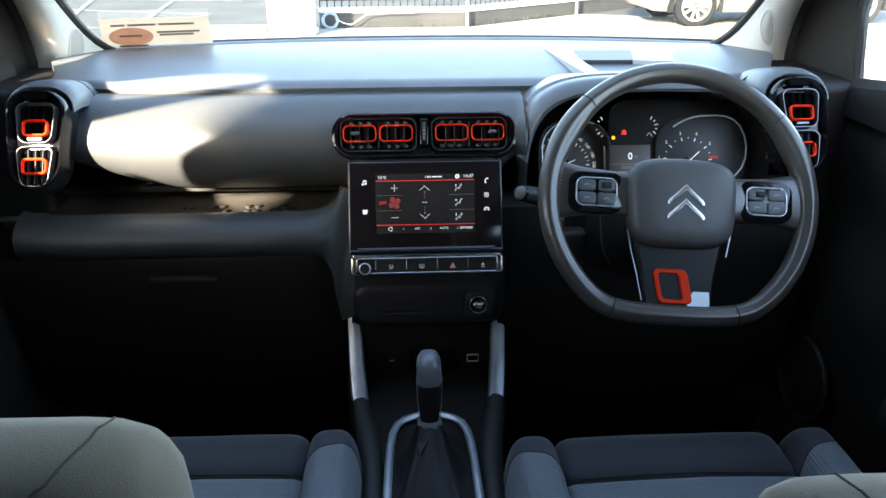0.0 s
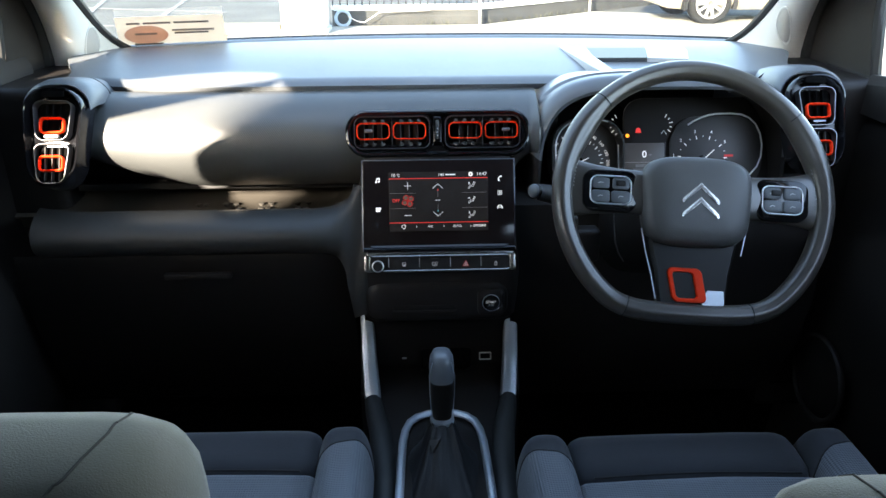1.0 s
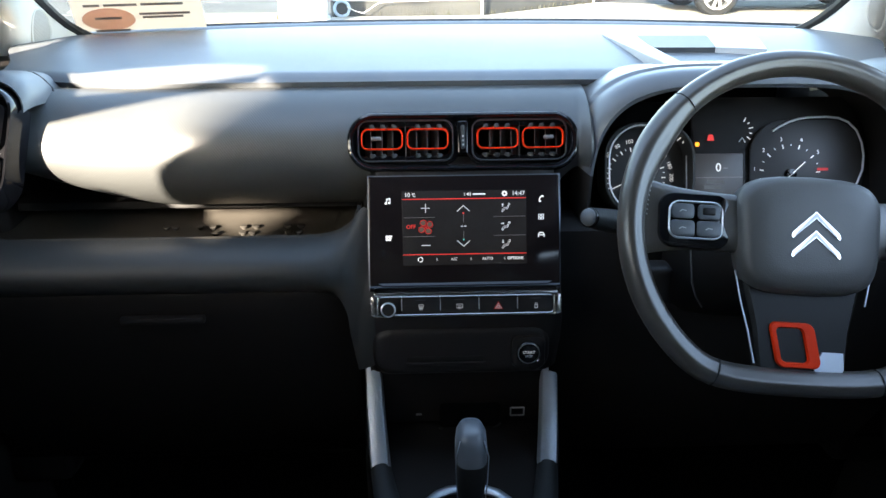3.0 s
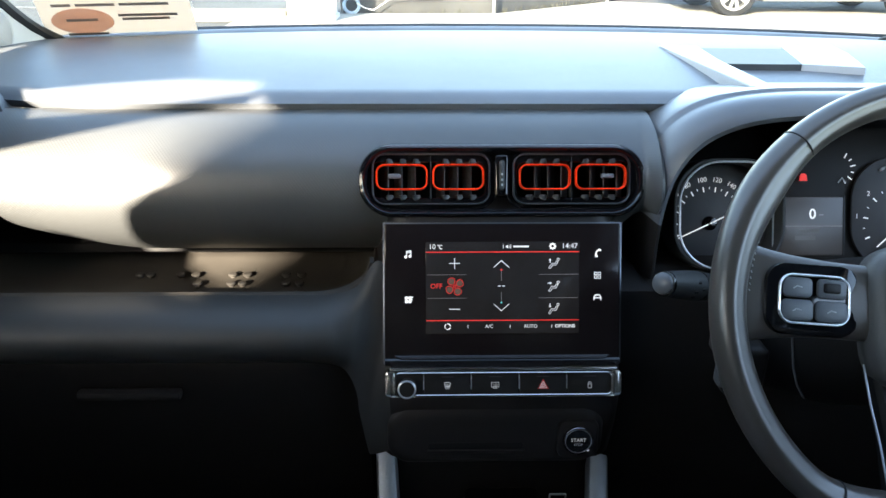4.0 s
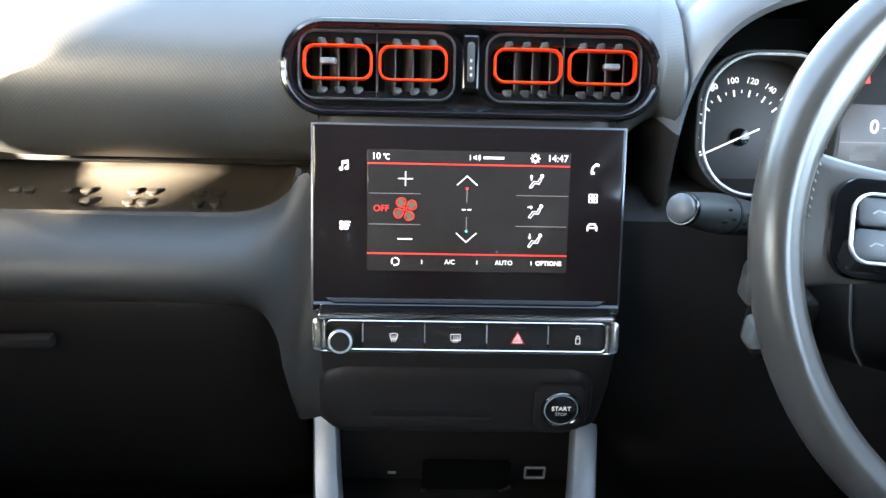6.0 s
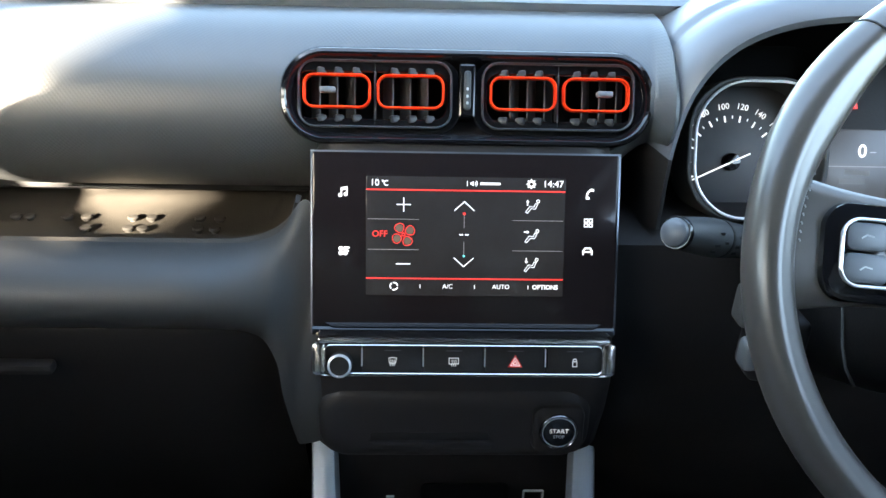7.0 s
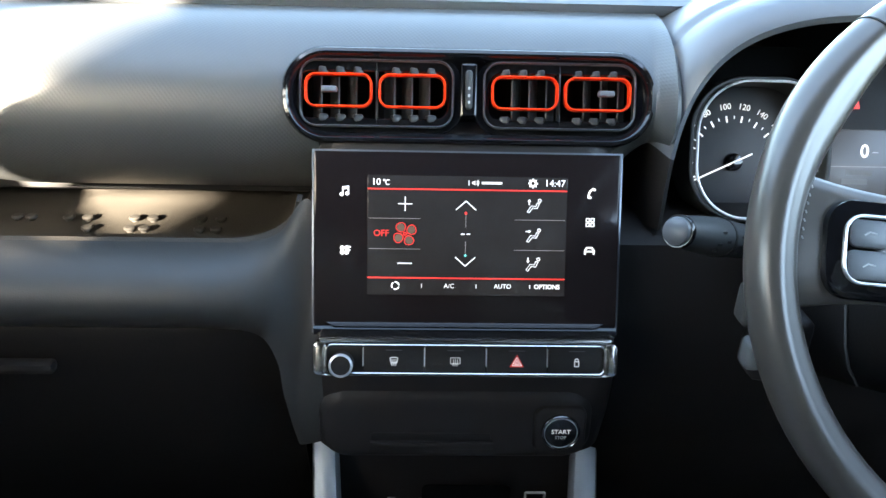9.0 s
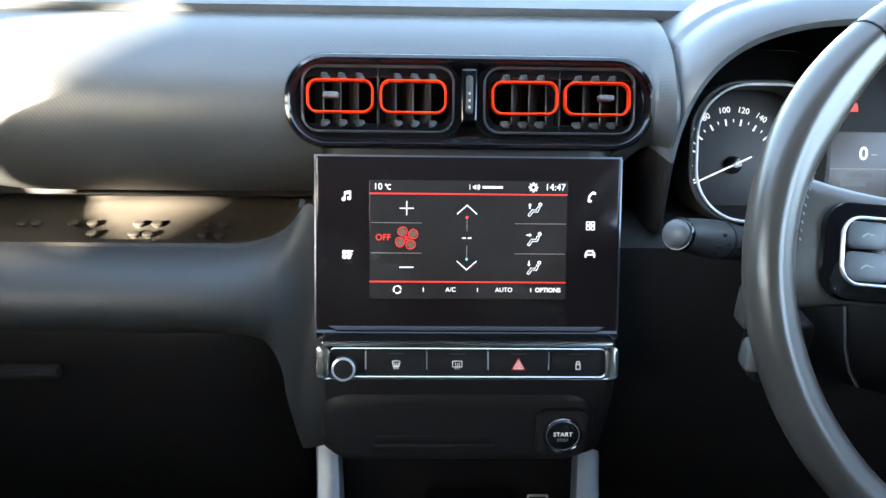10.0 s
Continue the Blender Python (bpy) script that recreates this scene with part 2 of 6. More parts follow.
def leaning(x, y, z, a, spin=0.0):
    """A frame whose plane faces the cabin: x to the right, y up the plane, z out of it; a: degrees by which it leans back."""
    return pose(x, y, z, 90 - a, 0, 0) @ pose(0, 0, 0, 0, 0, spin)


# ---------------------------------------------------------------- cabin shell
def shell(name, bm, material, label, category, thick=0.0, sharp=38):
    return tagged(part(name, bm, material, None, "", sharp, thick=thick), label, category, kind="structure")


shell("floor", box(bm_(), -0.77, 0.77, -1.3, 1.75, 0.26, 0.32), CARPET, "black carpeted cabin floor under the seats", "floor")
shell("wall_front", box(bm_(), -0.75, 0.75, 1.72, 1.76, 0.3, 1.09), BLACK, "black firewall behind the dashboard", "wall")
# the unseen back is closed to the roof so that no light enters there
shell("wall_back", box(bm_(), -0.72, 0.72, -1.36, -1.3, 0.3, 1.6), DOORTRIM, "windowless dark rear wall added to block light", "wall")


def roof(u, v):
    return (u, v, 1.6 - 0.05 * (u / 0.66) ** 2 - 0.05 * max(0.0, (v - 0.4) / 0.6) ** 2)


shell("ceiling", grid(bm_(), roof, lin(-0.66, 0.66, 13), lin(-1.35, 0.98, 13)), HEADLINE, "dark cloth headlining of the car", "ceiling", thick=0.03)


def ws_edge(x):
    return 1.80 - 0.14 * (abs(x) / 0.66) ** 2.2, 1.140


def windscreen(u, v):
    x = u * (0.70 - 0.13 * v)
    y0, z0 = ws_edge(u * 0.66)
    return (x, y0 + 0.015 + v * (0.98 - y0), z0 - 0.004 + v * (1.56 - z0) + 0.02 * math.sin(math.pi * v))


w = thing("window_1", "raked clear windscreen with a black border", "windscreen", kind="structure")
pane = part("pane", grid(bm_(), windscreen, lin(-0.995, 0.995, 25), lin(0.0, 1.0, 15)), TINTED, w)
pane.visible_shadow = False
edge = [Vector(windscreen(u, 0.0)) + Vector((0, -0.012, 0.009)) for u in lin(-0.93, 0.93, 30)]
side = [Vector(windscreen(1.0 - 0.07 * (1 - smooth(v / 0.12)), v)) + Vector((-0.004, -0.008, 0)) for v in lin(0.0, 1.0, 24)]
border = bm_()
tube(border, edge, 0.008, 8)
part("black_border", border, RUBBER, w)

def sill_rise(y, s):
    if s > 0:
        return max(0.0, 0.088 - 0.13 * (max(y, 0.62) - 0.62)) + 0.28 * max(0.0, 0.62 - y)
    # left profile is made up, cut to shape the sun on shelf and vent
    return 0.088 - 0.066 * smooth((y - 0.70) / 0.13) + 0.25 * max(0.0, 0.62 - y)


GRILLE = {-1: ((0.2125, 0.135), (-0.087, -0.019), (-0.1746, 0.0532)), 1: ((0.4125, 0.23), (-0.132, -0.0196), (-0.19, 0.054))}
SPEAKER = mat("pale speaker mesh", (0.5, 0.48, 0.44), 0.8, grain=0.6, scale=500, kind="mesh")
# pillars: pale trim from the dash corner up to the roof
for s, nm in ((-1, "left"), (1, "right")):
    def pillar(u, v, s=s):
        a = Vector((0.655, 1.685, 1.125)).lerp(Vector((0.545, 0.98, 1.54)), v)
        b = Vector((0.722 - 0.062 * v, 1.545 - 0.66 * v ** 2.8, 1.06 + 0.46 * v))
        p = a.lerp(b, u)
        bow = math.sin(math.pi * u)
        p += Vector((-0.016 * bow, -0.03 * bow, 0))
        p.x -= 0.055 * math.exp(-v / 0.07) * (1 - u) ** 2
        return (s * p.x, p.y, p.z)
    part("black_border", tube(bm_(), [Vector(pillar(0.0, v)) + Vector((-s * 0.004, 0.006, 0.004)) for v in lin(0, 1, 40)], 0.009, 8), RUBBER, w)
    pl = thing("pillar_trim", "pale cloth-grained windscreen pillar trim with an oval speaker grille", "pillar trim", kind="structure")
    part("trim", grid(bm_(), pillar, lin(0, 1, 13), lin(0, 1, 21)), BEIGE, pl, thick=0.006)
    # oval speaker grille lying on the trim
    def oval(k, a, out, s=s):
        (uc, vc), (uh, vh), (uv, vv) = GRILLE[s]
        q = Vector(pillar(uc + k * (uh * math.cos(a) + uv * math.sin(a)), vc + k * (vh * math.cos(a) + vv * math.sin(a))))
        return q + Vector((-s * 0.62, -0.78, 0.1)) * out
    around = [2 * math.pi * i / 32 for i in range(32)]
    gr = part("speaker_grille", loft(bm_(), [[oval(k, a, o) for a in around] for k, o in ((1.0, 0.002), (0.97, 0.0095), (0.8, 0.0105), (0.5, 0.0115), (0.2, 0.012))], cap1=True), SPEAKER, pl, "pale grey speaker mesh")
    part("rim", tube(bm_(), [oval(1.06, a, 0.008) for a in around], 0.0022, 8, closed=True), BEIGE, gr)
    # seal between the trim and the door
    part("door_seal", tube(bm_(), [Vector(pillar(1.0, v)) + Vector((0, -0.012, 0)) for v in lin(0, 1, 15)], 0.012, 8), RUBBER, pl)

    # door: panel with armrest, sail panel, frame and glass
    d = thing("door_" + ("1" if s < 0 else "2"), "dark trimmed front car door with its window closed", "car door", kind="structure")

    def panel(u, v, s=s):
        y, z = 0.1 + 1.5 * u, 0.30 + 0.805 * v
        inn = 0.705 - 0.03 * smooth((v - 0.25) / 0.3) * (1 - smooth((v - 0.62) / 0.15)) + 0.02 * smooth((v - 0.9) / 0.1)
        return (s * inn, y, z + 0.02 * u * v)
    part("door_panel", grid(bm_(), panel, lin(0, 1, 18), lin(0, 1, 22)), DOORTRIM, d, thick=-0.03)
    if s > 0:
        spk = part("door_speaker", lathe(bm_(), [(0.079, 0.0), (0.079, 0.008), (0.074, 0.011), (0.03, 0.013)], 40), BLACK, d, "round black door speaker", at=pose(0.676, 1.20, 0.632, 0, -90, 0) @ Matrix.Diagonal((0.9, 0.9, 1, 1)))
        part("ring", tube(bm_(), [(x, y, 0.010) for x, y in circ(0.083, 48)], 0.006, 10, closed=True), BLACK, spk)
    arm = bm_()
    box(arm, s * 0.62, s * 0.70, 0.45, 0.95, 0.72, 0.77, 0.018, 3)
    part("armrest", arm, DOORTRIM, d)
    sl = bm_()
    loft(sl, [[(s * 0.70, y, 1.08), (s * 0.735, y, 1.08), (s * 0.735, y, 1.148 - 0.009 * s + sill_rise(y, s)), (s * 0.716, y, 1.146 - 0.005 * s + sill_rise(y, s)), (s * 0.702, y, 1.127 + sill_rise(y, s))] for y in lin(0.1, 1.45, 28)], cap0=True, cap1=True)
    part("sill", sl, DOORTRIM, d)
    ys = 1.385 if s < 0 else 1.32
    sail = bm_()
    loft(sail, [[(s * x, ys - 0.01, 1.10), (s * x, 1.57, 1.10), (s * (x - 0.008), 1.55, 1.22), (s * (x - 0.02), 1.47, 1.34), (s * (x - 0.035), 1.30, 1.46), (s * (x - 0.035), 1.27, 1.44), (s * (x - 0.02), ys + 0.0, 1.32), (s * (x - 0.008), ys + 0.012, 1.22)] for x in (0.715, 0.735)], cap0=True, cap1=True)
    part("sail_panel", sail, DOORTRIM, d)
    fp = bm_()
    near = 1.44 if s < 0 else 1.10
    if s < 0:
        # unseen made-up strips: their edges and slot cut the sun on the dash
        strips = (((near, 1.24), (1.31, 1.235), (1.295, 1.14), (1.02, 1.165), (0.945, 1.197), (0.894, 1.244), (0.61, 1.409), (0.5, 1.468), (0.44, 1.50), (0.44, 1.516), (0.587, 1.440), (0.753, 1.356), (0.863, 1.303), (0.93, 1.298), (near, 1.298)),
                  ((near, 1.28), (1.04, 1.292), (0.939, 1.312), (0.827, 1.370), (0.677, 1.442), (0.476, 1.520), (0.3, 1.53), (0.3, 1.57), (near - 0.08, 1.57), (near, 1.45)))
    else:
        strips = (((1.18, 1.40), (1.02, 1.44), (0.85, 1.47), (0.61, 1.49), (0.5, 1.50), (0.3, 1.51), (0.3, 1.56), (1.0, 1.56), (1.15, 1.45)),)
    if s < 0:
        # unseen wedge added low in the window to shade the lower fascia and rail
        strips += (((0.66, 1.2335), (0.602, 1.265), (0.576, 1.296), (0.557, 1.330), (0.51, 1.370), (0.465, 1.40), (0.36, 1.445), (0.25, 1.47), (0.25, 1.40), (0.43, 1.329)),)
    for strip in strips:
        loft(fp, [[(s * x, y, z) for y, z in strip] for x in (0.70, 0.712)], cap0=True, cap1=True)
    part("added_frame", fp, DOORTRIM, d)
    part("window_frame", tube(bm_(), [(s * 0.726, ys, 1.10), (s * 0.715, ys + 0.01, 1.24), (s * 0.695, 1.28, 1.42), (s * 0.67, 1.0, 1.50), (s * 0.65, 0.6, 1.53), (s * 0.65, 0.1, 1.53)], 0.010, 8), RUBBER, d)
    gl = part("window_glass", grid(bm_(), lambda u, v, s=s: (s * (0.735 - 0.075 * v), 0.1 + (1.30 - 0.5 * max(0.0, v - 0.45)) * u, 1.08 + 0.46 * v), lin(0, 1, 6), lin(0, 1, 6)), GLASS if s < 0 else CLEAR, d)
    gl.visible_shadow = False
    # middle pillar, rear side
    bp = bm_()
    loft(bp, [[(s * (0.735 - 0.09 * t), 0.135 + 0.02 * t, z), (s * (0.655 - 0.09 * t), 0.135 + 0.02 * t, z), (s * (0.655 - 0.09 * t), -0.16 + 0.03 * t, z), (s * (0.735 - 0.09 * t), -0.18 + 0.03 * t, z)] for t, z in ((0, 0.3), (0, 1.1), (1, 1.56))], cap0=True, cap1=True)
    shell("middle_pillar", bp, DOORTRIM, "dark trimmed middle roof pillar beside the front seat", "pillar trim")
    # unseen side without windows, added to keep sun and sky light out
    rear = bm_()
    box(rear, min(s * 0.70, s * 0.73), max(s * 0.70, s * 0.73), -1.32, 0.12, 0.3, 1.6)
    shell("rear_side_wall", rear, DOORTRIM, "windowless dark rear side added to block light", "wall")
    shell("roof_rail", tube(bm_(), [(s * 0.6, 0.95, 1.52), (s * 0.62, 0.4, 1.55), (s * 0.62, -0.5, 1.55), (s * 0.6, -1.3, 1.5)], 0.035, 10), HEADLINE, "dark roof rail trim above the doors", "roof rail")

# ---------------------------------------------------------------- dashboard
dash = thing("dashboard", "grey moulded car dashboard with a padded top and open shelf", "dashboard", pose(0, 0, 0))


def top_pad(u, v):
    x = u * (0.66 - 0.05 * smooth(1.15 - v * 2.2))
    yw, zw = ws_edge(x)
    y0 = 1.322 + 0.03 * smooth((abs(x) - 0.42) / 0.16)
    y = y0 + (yw - y0) * v
    z = 1.129 + 0.014 * math.sin(min(v, 0.6) / 0.6 * math.pi / 2) + (zw - 1.143) * smooth((v - 0.6) / 0.4)
    z -= 0.006 * max(0.0, 1 - v / 0.03)
    z -= 0.008 * smooth((v - 0.86) / 0.03) * (1 - smooth((v - 0.93) / 0.05))
    return (x, y, z)


part("top_pad", grid(bm_(), top_pad, lin(-1, 1, 61), [0, 0.006, 0.015, 0.03, 0.06] + lin(0.1, 0.84, 20) + lin(0.86, 1, 12)), PAD, dash, thick=-0.01)


# flat near-black strip on the pad stands for the slot's shaded depth
slot = grid(bm_(), lambda u, v: Vector(top_pad(u, 0.868 + (0.010 + 0.012 * math.sin(math.pi * (u + 0.86) / 0.62)) * (v - 0.5))) + Vector((0, 0, 0.0012)), lin(-0.86, -0.24, 24), lin(0, 1, 3))
part("defroster_slot", slot, HOLE, dash, "dark strip painted for the defroster slot", thick=-0.002)


def fascia_low(x):
    return 0.988 + 0.055 * smooth((x - 0.105) / 0.045) + 0.067 * max(0.0, (-x - 0.37) / 0.19) ** 1.9


def fascia(x, v):
    zb = fascia_low(x)
    p = [Vector((1.326, 1.121)), Vector((1.250, 1.123)), Vector((1.183, 1.028)), Vector((1.303, zb - 0.012))]
    if v > 1:
        q = p[3] + Vector((0.02, 0.004)) * (v - 1)
    else:
        q = p[0] * (1 - v) ** 3 + p[1] * 3 * v * (1 - v) ** 2 + p[2] * 3 * v * v * (1 - v) + p[3] * v ** 3
    back = 0.012 * smooth((-x - 0.54) / 0.06) - 0.022 * smooth((x - 0.1455) / 0.018) * smooth(v / 0.3)
    return (x, q.x + back, q.y)


FX, FV = lin(-0.605, 0.1595, 176), lin(0, 1, 60) + [1.04, 1.1, 1.4, 2.0]
fb = grid(bm_(), fascia, FX, FV)
run = [0.0]
for v0, v1 in zip(FV, FV[1:]):
    run.append(run[-1] + (Vector(fascia(-0.2, v1)) - Vector(fascia(-0.2, v0))).length)
fb.verts.index_update()
uvs = fb.loops.layers.uv.new("UVMap")
for fc in fb.faces:
    for lp in fc.loops:
        i = lp.vert.index
        lp[uvs].uv = (FX[i % len(FX)], run[i // len(FX)])
# opening for the centre vents
V_IN = leaning(0.0015, 1.247, 1.08, 22).inverted()
cut = []
for fc in fb.faces:
    q = V_IN @ fc.calc_center_median()
    dx, dy_ = max(abs(q.x) - 0.106, 0.0), max(abs(q.y + 0.0095) - 0.002, 0.0)
    if math.hypot(dx, dy_) < 0.0335:
        cut.append(fc)
bmesh.ops.delete(fb, geom=cut, context="FACES")
part("fascia", fb, FASCIA, dash, thick=-0.004)

# dark panels added behind the lower edge of the fascia, standing for the shade there
part("shade_panel", grid(bm_(), lambda x, z: (x, 1.345, z), lin(-0.66, -0.14, 8), lin(0.978, 1.075, 4)), HOLE, dash, thick=0.004)
part("side_filler", grid(bm_(), lambda x, z: (x, 1.31, z), lin(0.10, 0.20, 4), lin(0.95, 1.09, 4)), BLACK, dash, thick=0.004)
# rail between the fascia and the shelf
rail = bm_()
loft(rail, [[(x, y, z) for y, z in ((1.345, 0.977), (1.317, 0.976), (1.313, 0.973), (1.311, 0.964), (1.314, 0.9615), (1.33, 0.961), (1.372, 0.964), (1.372, 0.98))] for x in lin(-0.60, -0.13, 12)], cap0=True, cap1=True)
part("shelf_rail", rail, RAIL, dash, "satin black rail")

# shelf below the fascia: floor, back wall; its lip swings up into the centre stack
def swoop(x):
    t = min(max((x + 0.20) / 0.068, 0.0), 1.0)
    return 0.040 * (1 - math.sqrt(max(0.0, 1 - t ** 2.4)))


def shelf(x, v):
    pts = [(1.213, 0.955), (1.222, 0.958), (1.228, 0.952), (1.235, 0.934), (1.30, 0.935), (1.36, 0.939), (1.366, 0.944), (1.370, 0.99)]
    k = min(int(v), len(pts) - 2)
    f = v - k
    z = pts[k][1] * (1 - f) + pts[k + 1][1] * f
    return (x, pts[k][0] * (1 - f) + pts[k + 1][0] * f, max(z, 0.934 + swoop(x)) if v > 2.5 else z + swoop(x))


part("shelf", grid(bm_(), shelf, lin(-0.66, -0.21, 22) + lin(-0.2, -0.132, 14), [float(i) for i in range(8)]), SHELF, dash, "dark open shelf with rubber pegs", thick=-0.004)
for i, x in enumerate((-0.3558, -0.3384, -0.2965, -0.2797, -0.2357, -0.218, -0.4017, -0.3893, -0.3306, -0.2933, -0.2807, -0.2318, -0.2172)):
    part("rubber_peg", lathe(bm_(), [(0.0032, 0.0), (0.0032, 0.0025), (0.005, 0.0028), (0.0053, 0.0042), (0.0042, 0.0053), (0.0, 0.0056)], 14), PEG, dash, at=pose(x, 1.303 if i < 8 else 1.281, 0.9345))

# moulding below the shelf: it runs along the dash and turns down beside the centre stack
TURN = [((-0.20, 1.180, 0.904), (-0.20, 1.213, 0.955), 0.0), ((-0.172, 1.1795, 0.902), (-0.170, 1.212, 0.957), 0.05), ((-0.1545, 1.177, 0.895), (-0.142, 1.207, 0.970), 0.2),
        ((-0.1435, 1.173, 0.875), (-0.121, 1.211, 0.998), 0.55), ((-0.1400, 1.170, 0.848), (-0.112, 1.196, 0.955), 0.8), ((-0.1365, 1.172, 0.815), (-0.114, 1.172, 0.88), 1.0), ((-0.1335, 1.178, 0.786), (-0.112, 1.168, 0.80), 1.0)]


def roll(k, s):
    """A point of the moulding: s runs from its inner edge to the seam; k below 0 along the dash, above 0 round the turn."""
    if k <= 0:
        x = -0.20 + k
        o, i, w = Vector((x, 1.180, 0.904)), Vector((x, 1.213, 0.955 + 0.02 * max(0.0, (-x - 0.5) / 0.16) ** 2)), 0.0
    else:
        n = min(int(k), len(TURN) - 2)
        f = k - n
        rows = [TURN[min(max(n + q, 0), len(TURN) - 1)] for q in (-1, 0, 1, 2)]

        def blend(c):
            a, b, c2, d = (Vector(r[c]) for r in rows)
            return 0.5 * (2 * b + (c2 - a) * f + (2 * a - 5 * b + 4 * c2 - d) * f * f + (3 * b - a - 3 * c2 + d) * f ** 3)
        o, i, w = blend(0), blend(1), rows[1][2] * (1 - f) + rows[2][2] * f
    if s > 1:
        return o + Vector((0.004 * w, 0.012 + 0.05 * w, -0.002 * (1 - w))) * (s - 1)
    out = (Vector((0, -0.653, 0.757)) * (1 - w) + Vector((-0.45, -0.89, 0.1)) * w).normalized()
    belly = Vector((0, -0.030, 0.013)) * (3 * s * (1 - s) ** 2) + Vector((0, -0.040, 0.005)) * (3 * s * s * (1 - s))
    return i.lerp(o, s) + belly * (1 - w) ** 4 + out * (0.0025 * math.sin(math.pi * s) ** 0.62 * (1 - (1 - w) ** 4))


part("lower_roll", grid(bm_(), roll, lin(-0.418, -0.02, 22) + lin(0.0, 6.0, 43), lin(0, 1, 22) + [1.3, 2.0]), LOWER, dash, thick=-0.004)


def lid(x, v):
    pts = [(1.184, 0.900), (1.1815, 0.895), (1.181, 0.86), (1.194, 0.78), (1.22, 0.68), (1.28, 0.58), (1.36, 0.5)]
    k = min(int(v), len(pts) - 2)
    f = v - k
    return (x, pts[k][0] * (1 - f) + pts[k + 1][0] * f + 0.012 * smooth((x + 0.2) / 0.06), pts[k][1] * (1 - f) + pts[k + 1][1] * f)


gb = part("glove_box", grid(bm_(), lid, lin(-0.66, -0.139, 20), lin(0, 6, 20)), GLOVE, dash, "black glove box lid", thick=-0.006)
gh = bm_()
box(gh, -0.43, -0.325, 1.166, 1.178, 0.862, 0.872, 0.004)
part("catch", gh, BLACK, gb)


def knee(x, v):
    pts = [(1.30, 0.972), (1.25, 0.968), (1.222, 0.955), (1.207, 0.89), (1.21, 0.78), (1.235, 0.68), (1.30, 0.55)]
    k = min(int(v), len(pts) - 2)
    f = v - k
    return (x, pts[k][0] * (1 - f) + pts[k + 1][0] * f, pts[k][1] * (1 - f) + pts[k + 1][1] * f)


part("knee_panel", grid(bm_(), knee, lin(0.12, 0.63, 24), lin(0, 6, 25)), BLACK, dash, thick=-0.006)

# driver's instrument hood
def arch(w, h, y, z0=1.02, n=40, e=2.6):
    out = []
    for i in range(n + 1):
        a = math.pi * (1 - i / n)
        c, s = math.cos(a), math.sin(a)
        out.append((0.353 + w * math.copysign(abs(c) ** (2 / e), c), y, z0 + h * abs(s) ** (2 / e)))
    return out


hood = bm_()
E4, Z0 = 3.9, 0.97
HOOD = [arch(w_, h_, y, Z0, 48, E4) for w_, h_, y in ((0.236, 0.150, 1.45), (0.231, 0.168, 1.40), (0.223, 0.180, 1.34), (0.215, 0.187, 1.29), (0.2135, 0.1885, 1.279), (0.2118, 0.1888, 1.2745), (0.2102, 0.1862, 1.271), (0.2092, 0.1864, 1.267), (0.2085, 0.1885, 1.255), (0.2035, 0.187, 1.236), (0.199, 0.180, 1.227), (0.195, 0.173, 1.223), (0.191, 0.168, 1.226))]
loft(hood, [lp[2:47] for lp in HOOD], closed=False)
part("instrument_hood", hood, mat("smooth grey hood plastic", (0.118, 0.124, 0.132), 0.34, grain=0.12, scale=900, var=0.05), dash)
# lower ends of the same hood, black to stand for the shade there
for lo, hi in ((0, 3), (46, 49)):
    part("hood_shade", loft(bm_(), [lp[lo:hi] for lp in HOOD], closed=False), BLACK, dash, "lower cheek blackened to stand for shade")
liner = bm_()
loft(liner, [arch(w_, h_, y, Z0, 48, E4) for w_, h_, y in ((0.1915, 0.1685, 1.2265), (0.189, 0.166, 1.24), (0.187, 0.160, 1.29), (0.186, 0.155, 1.34))], closed=False)
part("hood_liner", liner, BLACK, dash)

# ends of the dash: shoulders round the side vents
for s in (-1, 1):
    sh = bm_()
    loops = []
    at = leaning(0.577 if s > 0 else -0.569, 1.206, 1.089 if s > 0 else 1.082, 28)
    outline = sorted([p for p in rr(0.090, 0.154, 0.038, 10) if p[1] > -0.012], key=lambda p: math.atan2(p[1] + 0.012, p[0]))
    for k, dy, dz in ((1.0, 0.006, 0.0), (1.035, 0.012, 0.001), (1.05, 0.028, 0.001), (1.02, 0.06, -0.001), (0.95, 0.11, -0.006), (0.86, 0.17, -0.016), (0.76, 0.23, -0.03)):
        loops.append([at @ Vector((x * (1.0 + 0.10 * (y / 0.07)) * k, y * k, 0.0)) + Vector((0, dy, dz)) for x, y in outline])
    loft(sh, loops, closed=False)
    part("vent_shoulder", sh, PAD, dash, thick=-0.003)
    part("shoulder_seam", tube(bm_(), [(s * x, y, z) for x, y, z in ((0.553, 1.326, 1.147), (0.543, 1.323, 1.1455), (0.536, 1.320, 1.142), (0.529, 1.317, 1.1375), (0.523, 1.318, 1.128), (0.518, 1.312, 1.122))], 0.0014, 6), RUBBER, dash)
    eb = bm_()
    box(eb, min(s * 0.615, s * 0.735), max(s * 0.615, s * 0.735), 1.30, 1.72, 0.5, 1.135, 0.02, 3)
    part("end_cap", eb, BLACK, dash)

# head-up display well on the dash top
hud = thing("head_up_display", "pale grey head-up display well set into the dash top", "display")
# paler than the dash: the sky's sheen is put into this grey
GREYTOP = mat("grey plastic with sky sheen", (0.42, 0.43, 0.44), 0.34, var=0.05)
